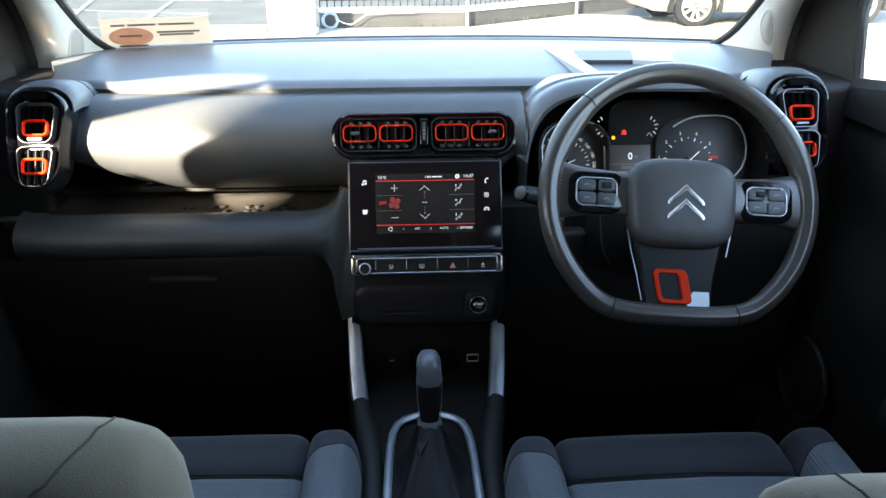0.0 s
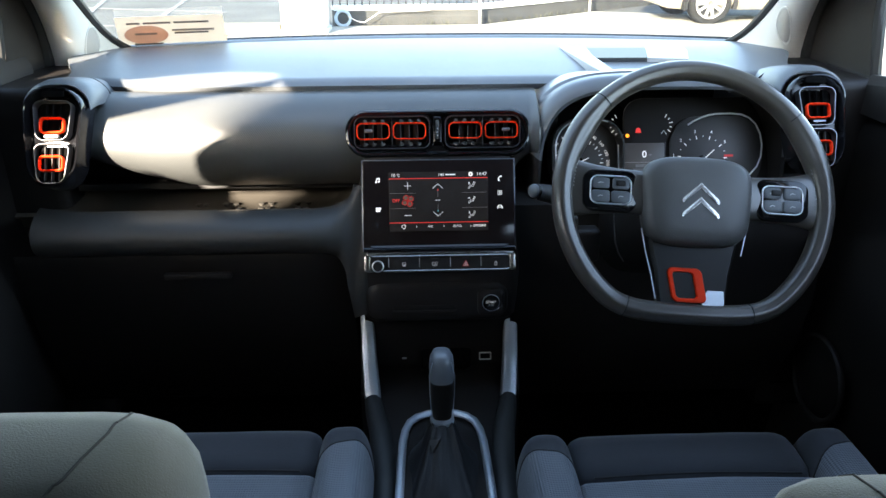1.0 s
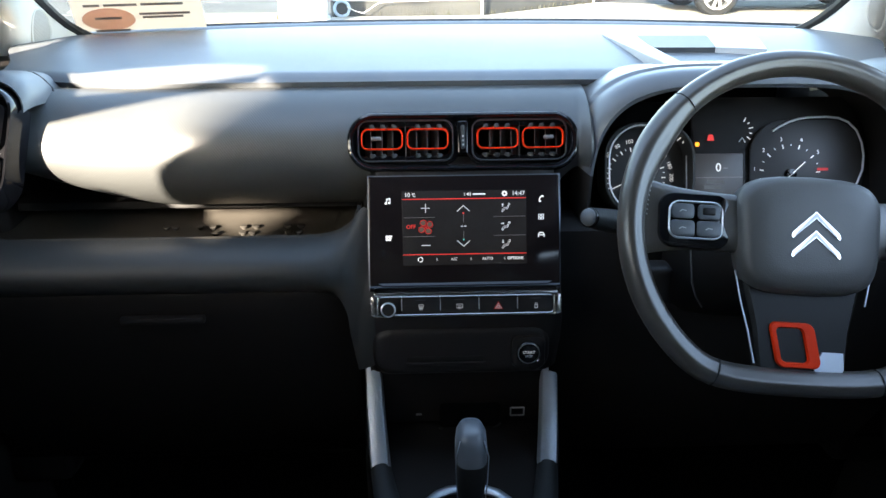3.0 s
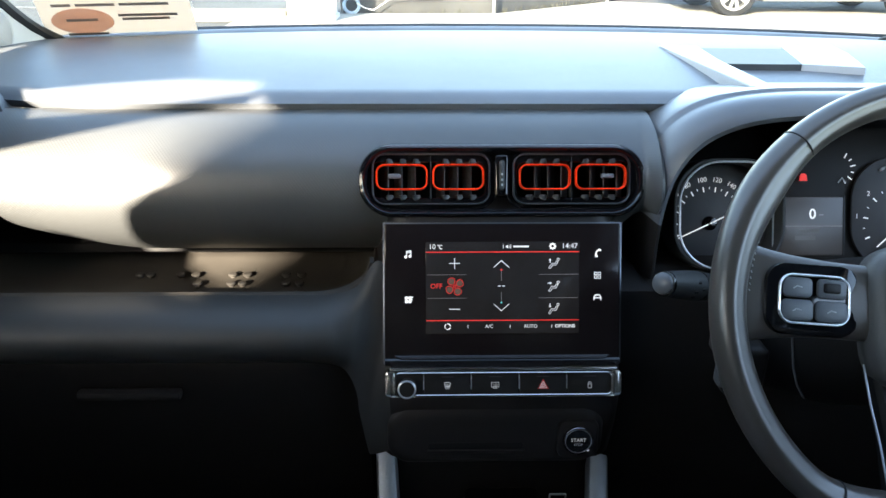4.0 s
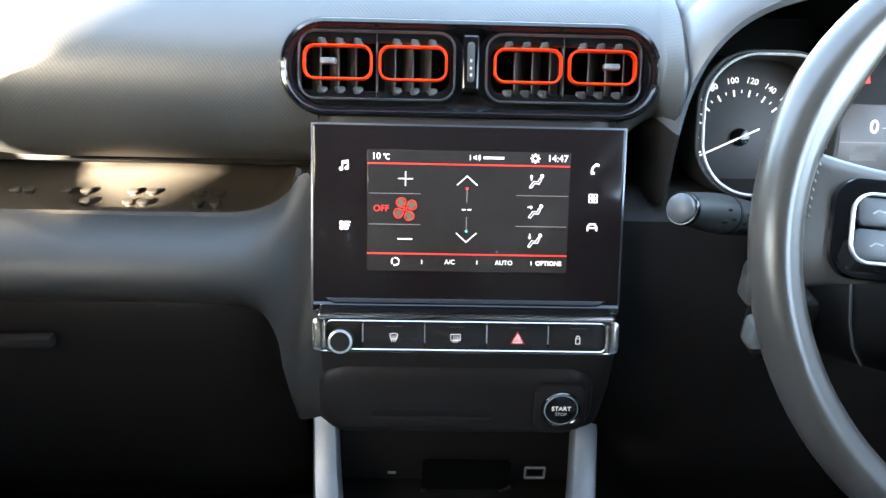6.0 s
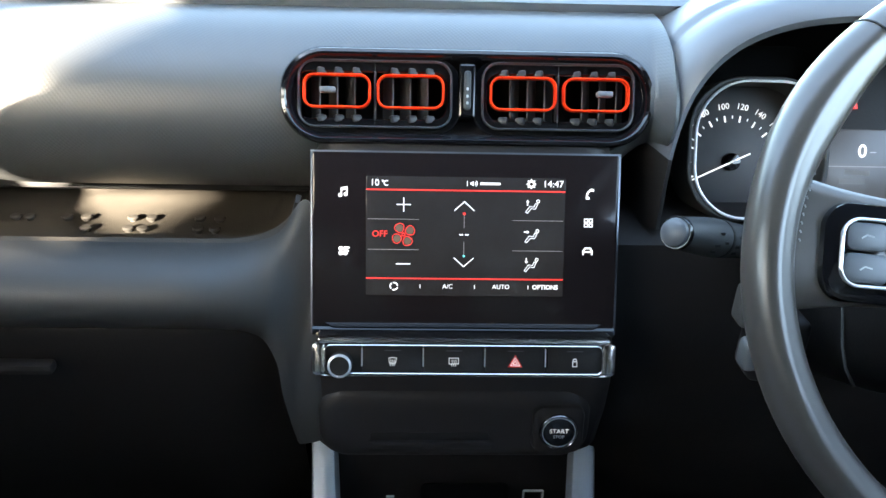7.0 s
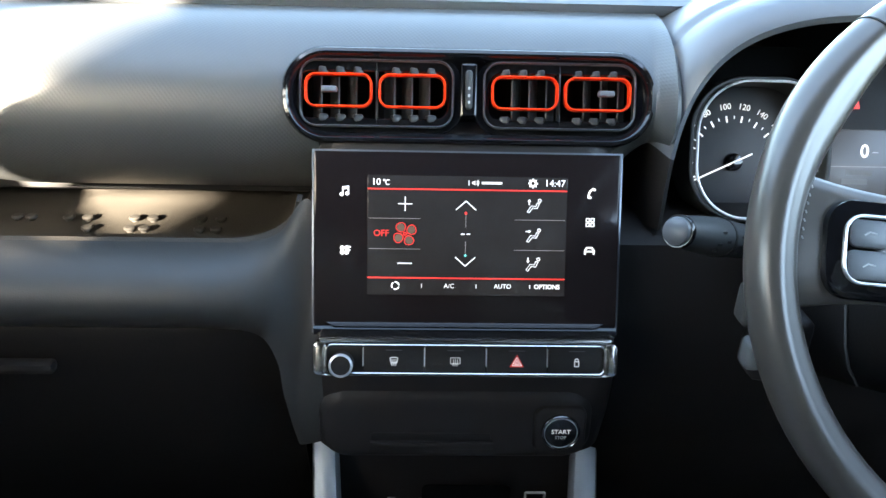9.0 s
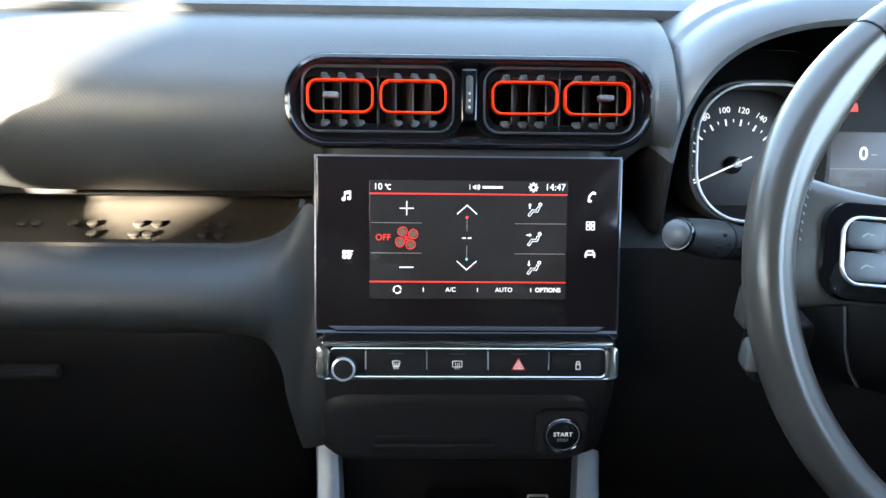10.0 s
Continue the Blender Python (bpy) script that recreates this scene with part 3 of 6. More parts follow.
for plan in (((0.243, 1.565), (0.292, 1.563), (0.283, 1.45), (0.284, 1.30), (0.261, 1.30)), ((0.409, 1.56), (0.482, 1.57), (0.47, 1.50), (0.44, 1.404), (0.375, 1.425))):
    b = bm_()
    cx, cy = sum(p[0] for p in plan) / 5, sum(p[1] for p in plan) / 5
    loft(b, [[(cx + (x - cx) * k, cy + (y - cy) * k, z) for x, y in plan] for k, z in ((1.0, 1.13), (1.0, 1.1545), (0.95, 1.1556))], cap0=True, cap1=True)
    part("frame", b, GREYTOP, hud)
# no deep recess is cut; a dark plate stands for the well's shade
b = bm_()
loft(b, [[(0.291, 1.545, z), (0.408, 1.54, z), (0.374, 1.424, z), (0.279, 1.428, z)] for z in (1.13, 1.1546)], cap0=True, cap1=True)
part("well", b, mat("dark blue-grey well shade", (0.03, 0.034, 0.04), 0.5, spec=0.4), hud, "dark plate standing for the well")

# near-black sheets added to stand for the shade in the footwells
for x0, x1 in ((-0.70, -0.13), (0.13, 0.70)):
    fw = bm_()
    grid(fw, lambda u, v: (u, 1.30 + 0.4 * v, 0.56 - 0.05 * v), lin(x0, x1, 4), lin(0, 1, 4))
    part("footwell_shade_top", fw, HOLE, dash, thick=0.005)
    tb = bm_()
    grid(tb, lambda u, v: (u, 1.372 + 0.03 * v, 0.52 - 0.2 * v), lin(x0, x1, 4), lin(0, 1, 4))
    part("footwell_shade_front", tb, HOLE, dash, thick=0.005)

# centre stack body
stack = bm_()
loops = []
for z, w_, dy in ((1.045, 0.117, 0.012), (1.03, 0.119, 0.010), (0.96, 0.121, 0.010), (0.90, 0.124, 0.012), (0.875, 0.127, 0.014), (0.85, 0.128, 0.016), (0.82, 0.127, 0.016), (0.785, 0.124, 0.010), (0.776, 0.120, 0.016)):
    yf = (1.2 + (z - 1.0) * math.tan(radians(22)) if z > 0.875 else 1.1495 + (0.875 - z) * 0.12 - 0.008 * math.sin(math.pi * (0.875 - z) / 0.1)) + dy
    c = 0.026
    lp = []
    for sx in (-1, 1):
        arc = []
        for i in range(6):
            a = math.pi / 2 * i / 5
            arc.append((sx * (w_ - c + c * math.cos(a)), yf + c - c * math.sin(a), z))
        lp += [(sx * (w_ + 0.02), 1.40, z), (sx * (w_ + 0.008), yf + 0.08, z)] + arc if sx < 0 else list(reversed(arc)) + [(sx * (w_ + 0.008), yf + 0.08, z), (sx * (w_ + 0.02), 1.40, z)]
    loops.append(lp)
loft(stack, loops, cap0=True, cap1=True)
part("stack_body", stack, STACK, dash)

# cubby below: back, walls
cub = bm_()
grid(cub, lambda u, v: (u, 1.215 + 0.02 * v, 0.79 - 0.13 * v), lin(-0.125, 0.125, 6), lin(0, 1, 6))
part("cubby_back", cub, STACK, dash, thick=0.006)
usb = bm_()
hoop(usb, 0.021, 0.015, 0.002, 0.0018, 0.002)
usb = part("usb_socket", usb, INK, dash, at=leaning(0.0795, 1.216, 0.683, 0))
part("slot", plate(bm_(), 0.015, 0.009, 0.001, 0.001), HOLE, usb)
# no hollow here: a near-black plate gives the pocket its shade
pocket = part("pocket", plate(bm_(), 0.086, 0.046, 0.007, 0.0012, 0.0004), HOLE, dash, "dark plate for the rounded pocket", at=leaning(0.012, 1.2165, 0.679, -8))
part("lip", loft(bm_(), [[(-0.043, -0.024, z), (-0.036, -0.0265, z), (0.033, -0.0265, z), (0.044, -0.016, z), (0.0455, -0.0185, z), (0.034, -0.0295, z), (-0.037, -0.0295, z), (-0.0445, -0.026, z)] for z in (0.0, 0.003)], cap0=True, cap1=True), VANE, pocket)
part("mark", plate(bm_(), 0.008, 0.003, 0.0005, 0.001, 0.0002), INK, dash, at=leaning(-0.0605, 1.2155, 0.682, -8))

# ---------------------------------------------------------------- touchscreen
scr = thing("touchscreen", "glossy black dashboard touchscreen showing the climate menu", "touchscreen", leaning(0.0005, 1.2, 1.0, 22))
bz = bm_()
plate(bz, 0.2345, 0.136, 0.003, 0.013, 0.0012, 0, -0.0275, -0.0135)
part("bezel", bz, SCREENGLASS, scr)
part("edge_trim", loft(bm_(), [[(sx * (0.1185 - k), y, z) for sx, y in ((-1, -0.100), (-1, 0.0405 - k), (1, 0.0405 - k), (1, -0.100))] for k, z in ((0.0, -0.014), (0.0, -0.001), (0.0014, -0.0004), (0.0014, -0.014))], closed=False, wrap=True), mat("dark satin edge", (0.14, 0.15, 0.165), 0.35, 0.9, var=0.04), scr, "thin satin edge")
lip = bm_()
loft(lip, [[(-0.108, -0.0915, 0.0), (-0.1005, -0.0955, 0.0), (0.1005, -0.0955, 0.0), (0.108, -0.0915, 0.0)], [(-0.108, -0.0914, 0.0004), (-0.1005, -0.0944, 0.0022), (0.1005, -0.0944, 0.0022), (0.108, -0.0914, 0.0004)]], cap0=True, cap1=True)
part("lower_ridge", lip, GLOSS, scr)
chin = bm_()
loft(chin, [[(-0.117, y, z) for y, z in ((-0.0945, -0.012), (-0.0945, 0.0005), (-0.0965, 0.002), (-0.1015, 0.0), (-0.1015, -0.012))], [(0.117, y, z) for y, z in ((-0.0945, -0.012), (-0.0945, 0.0005), (-0.0965, 0.002), (-0.1015, 0.0), (-0.1015, -0.012))]], cap0=True, cap1=True)
part("chin", chin, GLOSS, scr)
dsp = part("display", plate(bm_(), 0.1524, 0.0914, 0.0005, 0.0006, 0.0002, 0, -0.0243, -0.0004), DISPLAY, scr, "lit dark display")


def icon(f, material, x, y, parent=None, nm="icon"):
    b = bm_()
    f(b)
    return part(nm, b, material, parent or dsp, at=pose(x, y, 0.0003))


def arc(r, a0, a1, n=14, cx=0.0, cy=0.0, sy=1.0):
    return [(cx + r * math.cos(radians(a)), cy + sy * r * math.sin(radians(a))) for a in lin(a0, a1, n)]


def ring_line(b, r, w, cx=0.0, cy=0.0, n=20, sy=1.0):
    stroke(b, arc(r, 0, 360, n, cx, cy, sy), w)


for y in (0.0112, -0.0567):
    icon(lambda b: stroke(b, [(-0.0757, 0), (0.0757, 0)], 0.0009), RED_LIT, 0, y, nm="red_line")
for y in (-0.0112, -0.0345):
    for x in (-0.0555, 0.0555):
        icon(lambda b: stroke(b, [(-0.0195, 0), (0.0195, 0)], 0.00025), DIMGREY_LIT, x, y, nm="divider")
icon(lambda b: (stroke(b, [(-0.0052, 0), (0.0052, 0)], 0.00065), stroke(b, [(0, -0.0052), (0, 0.0052)], 0.00065)), WHITE_LIT, -0.0476, 0)
icon(lambda b: stroke(b, [(-0.0052, 0), (0.0052, 0)], 0.0008), WHITE_LIT, -0.0476, -0.0455)
icon(lambda b: stroke(b, [(-0.0075, -0.0045), (0, 0.0022), (0.0075, -0.0045)], 0.0007), WHITE_LIT, -0.0012, 0.0005)
icon(lambda b: stroke(b, [(-0.0075, 0.0045), (0, -0.0022), (0.0075, 0.0045)], 0.0007), WHITE_LIT, -0.0012, -0.0450)
icon(lambda b: (stroke(b, [(-0.0032, 0), (-0.001, 0)], 0.0009), stroke(b, [(0.001, 0), (0.0032, 0)], 0.0009)), WHITE_LIT, -0.0012, -0.0226)
icon(lambda b: (stroke(b, [(0, 0.0), (0, 0.010)], 0.0003)), DIMGREY_LIT, -0.0012, -0.0172, nm="thin_line")
icon(lambda b: (stroke(b, [(0, 0.0), (0, -0.010)], 0.0003)), DIMGREY_LIT, -0.0012, -0.0283, nm="thin_line")
icon(lambda b: loft(b, [lift(circ(0.0011, 10), 0), lift(circ(0.0011, 10), 0.0002)], cap0=True, cap1=True), RED_LIT, -0.0012, -0.0066, nm="dot")
icon(lambda b: loft(b, [lift(circ(0.0009, 10), 0), lift(circ(0.0009, 10), 0.0002)], cap0=True, cap1=True), mat("lit teal", (0.1, 0.6, 0.6), 0.5, emit=0.07, var=0), -0.0012, -0.0390, nm="dot")


def fan(b):
    for k in range(4):
        a = math.pi / 2 * k + 0.35
        pts = []
        for i in range(15):
            q = 2 * math.pi * i / 14
            px, py = 0.0056 + 0.0036 * math.cos(q), 0.0012 + 0.0036 * math.sin(q) * (1 + 0.2 * math.cos(q))
            pts.append((px * math.cos(a) - py * math.sin(a), px * math.sin(a) + py * math.cos(a)))
        stroke(b, pts, 0.00045)
    ring_line(b, 0.0011, 0.0005)


def fan_fill(b):
    for k in range(4):
        a = math.pi / 2 * k + 0.35
        pts = []
        for i in range(12):
            q = 2 * math.pi * i / 12
            px, py = 0.0057 + 0.0030 * math.cos(q), 0.0013 + 0.0029 * math.sin(q)
            pts.append((px * math.cos(a) - py * math.sin(a), px * math.sin(a) + py * math.cos(a)))
        poly(b, pts, -0.0001)


icon(fan_fill, mat("lit olive", (0.09, 0.075, 0.05), 0.5, emit=0.02, var=0), -0.0476, -0.0229)
icon(fan, RED_LIT, -0.0476, -0.0229)
text("word", "OFF", 0.0068, RED_LIT, dsp, -0.0657, -0.0227)


def seated(b, mode):
    ring_line(b, 0.0011, 0.00045, 0.0042, 0.0042, 12)
    stroke(b, [(0.0040, 0.0022), (0.0022, -0.0018), (-0.0012, -0.0014), (-0.0038, -0.0050), (-0.0052, -0.0042), (-0.0022, 0.0002), (0.0012, -0.0002), (0.0022, 0.0024), (0.0040, 0.0022)], 0.00042)
    x, y = -0.0038, 0.0034
    if mode == 0:
        poly(b, [(x - 0.0013, y), (x + 0.0013, y), (x, y + 0.0018)])
        stroke(b, [(x, y), (x, y - 0.0022)], 0.0008)
    elif mode == 1:
        poly(b, [(x, y - 0.0014), (x + 0.0018, y - 0.0001), (x, y + 0.0012)])
        stroke(b, [(x - 0.002, y - 0.0001), (x, y - 0.0001)], 0.0008)
    else:
        poly(b, [(x, y - 0.0022), (x + 0.0013, y - 0.0004), (x - 0.0013, y - 0.0004)])
        stroke(b, [(x, y - 0.0004), (x, y + 0.0018)], 0.0008)


for k, y in enumerate((-0.0005, -0.0232, -0.0455)):
    icon(lambda b, k=k: seated(b, k), WHITE_LIT, 0.0510, y)
icon(lambda b: [stroke(b, arc(0.0028, a, a + 85, 8), 0.0008) for a in (10, 130, 250)], WHITE_LIT, -0.0546, -0.0628)
for x in (-0.0345, 0.0075, 0.0490):
    icon(lambda b: stroke(b, [(0, -0.0013), (0, 0.0013)], 0.0006), WHITE_LIT, x, -0.0628, nm="divider")
text("word", "A/C", 0.0048, WHITE_LIT, dsp, -0.0133, -0.0628)
text("word", "AUTO", 0.0048, WHITE_LIT, dsp, 0.0280, -0.0628)
text("word", "OPTIONS", 0.0047, WHITE_LIT, dsp, 0.0622, -0.0628, bold=0.00012)
text("word", "10", 0.0070, WHITE_LIT, dsp, -0.0732, 0.0163, align="LEFT")
icon(lambda b: (ring_line(b, 0.0006, 0.0004, -0.0013, 0.0016, 8), stroke(b, arc(0.0018, 60, 300, 8, 0.0015, 0), 0.0006)), WHITE_LIT, -0.0623, 0.0162)
text("word", "14:47", 0.0072, WHITE_LIT, dsp, 0.0746, 0.0168, align="RIGHT")
icon(lambda b: (ring_line(b, 0.0021, 0.0012), [stroke(b, [(0.0026 * math.cos(a), 0.0026 * math.sin(a)), (0.0033 * math.cos(a), 0.0033 * math.sin(a))], 0.001) for a in lin(0, 5.5, 8)]), WHITE_LIT, 0.0497, 0.0168)
icon(lambda b: (stroke(b, [(-0.0048, -0.0018), (-0.0048, 0.0018)], 0.0005), poly(b, [(-0.0024, -0.0008), (-0.0014, -0.0008), (0, -0.002), (0, 0.002), (-0.0014, 0.0008), (-0.0024, 0.0008)]), [stroke(b, arc(r, -45, 45, 6), 0.0005) for r in (0.0016, 0.0028)]), WHITE_LIT, 0.0055, 0.0166)
icon(lambda b: [stroke(b, [(x, 0), (x + l, 0)], 0.0017) for x, l in ((0, 0.0052), (0.0066, 0.0076))], WHITE_LIT, 0.0112, 0.0166, nm="bar")

# touch keys on the glass beside the display
def on_glass(f, x, y):
    b = bm_()
    f(b)
    return part("touch_key", b, WHITE_LIT, scr, "lit white symbol", at=pose(x, y, 0.0))


on_glass(lambda b: (stroke(b, [(-0.0015, -0.0025), (-0.0015, 0.0028), (0.0027, 0.0034), (0.0027, -0.0018)], 0.0009), stroke(b, [(-0.0015, 0.0015), (0.0027, 0.0021)], 0.0008), [ring_line(b, 0.0008, 0.0012, x, y, 10) for x, y in ((-0.0024, -0.0026), (0.0018, -0.0019))]), -0.0935, 0.0092)
on_glass(lambda b: ([ring_line(b, 0.0011, 0.0011, x, y, 10) for x in (-0.0018, 0.0016) for y in (-0.0016, 0.0018)], stroke(b, [(0.0028, 0.0026), (0.0044, 0.0026)], 0.0011), stroke(b, [(0.0028, 0.0002), (0.004, 0.0002)], 0.0009)), -0.0935, -0.0360)
on_glass(lambda b: (stroke(b, arc(0.0052, 105, 195, 8, 0.0034, -0.0018), 0.0013), stroke(b, [(-0.0019, -0.0032), (-0.0004, -0.0034)], 0.0018), stroke(b, [(0.0012, 0.0030), (0.0028, 0.0026)], 0.0018)), 0.0946, 0.0100)
on_glass(lambda b: [stroke(b, lp + lp[:1], 0.0006) for lp in ([(x - 0.0012, y - 0.0012), (x + 0.0012, y - 0.0012), (x + 0.0012, y + 0.0012), (x - 0.0012, y + 0.0012)] for x in (-0.0018, 0.0018) for y in (-0.0018, 0.0018))], 0.0945, -0.0124)
on_glass(lambda b: (stroke(b, [(-0.0034, -0.0022), (-0.0034, 0.0004), (-0.002, 0.0026), (0.002, 0.0026), (0.0034, 0.0004), (0.0034, -0.0022)], 0.0012), stroke(b, [(-0.0028, -0.0002), (0.0028, -0.0002)], 0.0011)), 0.0946, -0.0346)

# ---------------------------------------------------------------- button bar
bar = thing("button_panel", "chrome-framed black bar of dashboard buttons with a volume knob", "button panel", leaning(0.001, 1.2, 1.0, 22) @ pose(0, -0.1188, 0))
part("panel_outline", hoop(bm_(), 0.2150, 0.0232, 0.0052, 0.0011, 0.0018, 0.0005, 0, 0, 0.0055, n=8), BARCHROME, bar, "thin chrome outline")
part("frame", hoop(bm_(), 0.234, 0.0275, 0.009, 0.0015, 0.0142, 0.001, 0, 0, -0.008), BARCHROME, bar, "satin chrome frame")
part("backplate", plate(bm_(), 0.230, 0.0235, 0.005, 0.009, 0.001, 0, 0, -0.008), BLACK, bar)
for s in (-1, 1):
    part("end_cap", plate(bm_(), 0.0118, 0.0272, 0.0052, 0.0150, 0.0035, s * 0.1122, 0, -0.008, n=8), BARCHROME, bar, "satin chrome end cap")
part("upper_lip", plate(bm_(), 0.226, 0.0042, 0.0018, 0.0150, 0.0016, 0, 0.0146, -0.008), BARCHROME, bar, "satin chrome upper lip")
for i, x in enumerate((-0.0555, -0.0082, 0.0395, 0.0868)):
    bt = part("button", plate(bm_(), 0.0462 if i < 3 else 0.0425, 0.0218, 0.0015, 0.0040, 0.0009, 0, 0, 0), BLACK, bar, at=pose(x - (0.0008 if i == 3 else 0), 0, 0))
    tk = bm_()
    if i == 0:
        stroke(tk, arc(0.006, 60, 120, 8, 0, -0.0030) + [(-0.0022, -0.0014), (0.0022, -0.0014)] + arc(0.006, 60, 120, 8, 0, -0.0030)[:1], 0.0004)
        [stroke(tk, [(x1, 0.0012), (x1 + 0.0004, -0.0008), (x1 - 0.0003, -0.0022), (x1, -0.0036)], 0.0004) for x1 in (-0.0015, 0, 0.0015)]
    elif i == 1:
        stroke(tk, [(-0.0036, -0.0018), (-0.0036, 0.0028), (0.0036, 0.0028), (0.0036, -0.0018), (-0.0036, -0.0018)], 0.0004)
        [stroke(tk, [(x1, 0.0014), (x1 + 0.0004, -0.0008), (x1 - 0.0003, -0.0022), (x1, -0.0036)], 0.0004) for x1 in (-0.0015, 0, 0.0015)]
    elif i == 2:
        stroke(tk, [(-0.0036, -0.0030), (0, 0.0034), (0.0036, -0.0030), (-0.0036, -0.0030)], 0.0004)
        stroke(tk, [(-0.0016, -0.0018), (0, 0.0010), (0.0016, -0.0018), (-0.0016, -0.0018)], 0.0004)
    else:
        stroke(tk, [(-0.0016, -0.0034), (-0.0016, 0.0006), (0.0016, 0.0006), (0.0016, -0.0034), (-0.0016, -0.0034)], 0.0005)
        stroke(tk, arc(0.0013, 0, 180, 8, 0, 0.0014), 0.0005)
    part("symbol", tk, PRINT, bt, at=pose(0, -0.002, 0.0040))
    if i == 2:
        part("symbol_fill", poly(bm_(), [(-0.0056, -0.0042), (0.0056, -0.0042), (0, 0.0058)], 0, 0.0001), mat("dull red", (0.5, 0.025, 0.02), 0.4, emit=0.02, var=0), bt, at=pose(0, -0.002, 0.0039))
    part("marker", stroke(bm_(), [(-0.006, 0), (0.006, 0)], 0.0005), mat("unlit marker", (0.06, 0.06, 0.06), 0.5), bt, at=pose(0, 0.0065, 0.0040))
for x in (-0.0792, -0.0319, 0.0158, 0.0631):
    part("divider", plate(bm_(), 0.0008, 0.014, 0.0003, 0.0046, 0.0002), CHROME, bar, at=pose(x, 0.001, 0))
kn = part("knob", lathe(bm_(), [(0.0105, 0), (0.0105, 0.008), (0.0098, 0.0135), (0.0092, 0.0140)], 36), BLACK, bar, "black volume knob with a bright ring", at=pose(-0.0955, -0.0040, 0.0) @ Matrix.Diagonal((0.87, 0.87, 0.9, 1)))
part("ring", loft(bm_(), [lift(circ(r, 40), z) for r, z in ((0.0106, 0.0128), (0.0104, 0.0146), (0.0088, 0.0152), (0.0085, 0.0138))], wrap=True), CHROME, kn)
part("cap", lathe(bm_(), [(0.0086, 0.0138), (0.0084, 0.0143), (0.004, 0.0144)], 32), BLACK, kn)

# ---------------------------------------------------------------- start button and lower panel
lowp = thing("storage_flap", "dark moulded flap with a grip slot below the button bar", "storage flap", leaning(0, 1.158, 0.8182, 6))
pad = bm_()
loft(pad, [lift(rr(0.226 - 2 * k, 0.067 - 2 * k, 0.024 - 0.6 * k, 10, -0.004, 0.003), z) for k, z in ((0.0, -0.016), (0.0, -0.007), (0.0012, -0.003), (0.004, 0.0002), (0.009, 0.0022), (0.016, 0.003), (0.028, 0.0033))], cap0=True, cap1=True)
part("pad", pad, STACK, lowp)
gs = bm_()
loft(gs, [[(-0.0745, y0, z0), (-0.072, y1, z1), (0.020, y1, z1), (0.0265, y0, z0)] for y0, z0, y1, z1 in ((-0.0185, 0.0005, -0.0185, 0.0005), (-0.0185, 0.0038, -0.0185, 0.0042), (-0.0125, 0.0066, -0.0125, 0.0068), (-0.0105, 0.0062, -0.0105, 0.0064), (-0.0100, 0.0025, -0.0100, 0.0025))], cap0=True, cap1=True)
part("grip_slot", gs, STACK, lowp)
# shade of the grip's recess, painted as a thin black plate
part("grip_shade", plate(bm_(), 0.098, 0.0075, 0.0022, 0.0008, 0.0003, -0.0245, -0.0064, 0.0030), BLACK, lowp)
st = thing("start_button", "round start-stop button in a black square surround with a bright ring", "start button", leaning(0.0808, 1.1535, 0.8208, 8) @ Matrix.Diagonal((0.93, 0.93, 1.0, 1.0)))
part("surround", plate(bm_(), 0.0460, 0.047, 0.010, 0.0110, 0.0040, 0, 0, -0.008, n=8), STACK, st)
part("ring", loft(bm_(), [lift(circ(r, 40), z) for r, z in ((0.0172, 0.001), (0.0170, 0.0052), (0.0163, 0.0060), (0.0156, 0.0054), (0.0152, 0.002))], wrap=True), POLISHED, st)
part("thin_ring", loft(bm_(), [lift(circ(r, 40), z) for r, z in ((0.0148, 0.004), (0.0147, 0.0056), (0.0142, 0.0058), (0.0141, 0.004))], wrap=True), CHROME, st)
sb = part("button", lathe(bm_(), [(0.0153, 0.0), (0.0153, 0.0042), (0.0145, 0.0050), (0.006, 0.0054)], 36), GLOSS, st)
text("word", "START", 0.0058, PRINT, sb, 0, 0.0012, 0.0056)
text("word", "STOP", 0.0042, INK, sb, 0, -0.0045, 0.0055)

# ---------------------------------------------------------------- centre air vents
vent = thing("air_vent", "wide piano-black twin centre air vent with orange-red rings", "air vent", leaning(0.0015, 1.247, 1.08, 22))


def stadium(w, h, r, k, z, cx=0.0, cy=0.0):
    return lift(rr(w - 2 * k, h - 2 * k, max(r - k, 0.001), 10, cx, cy), z)


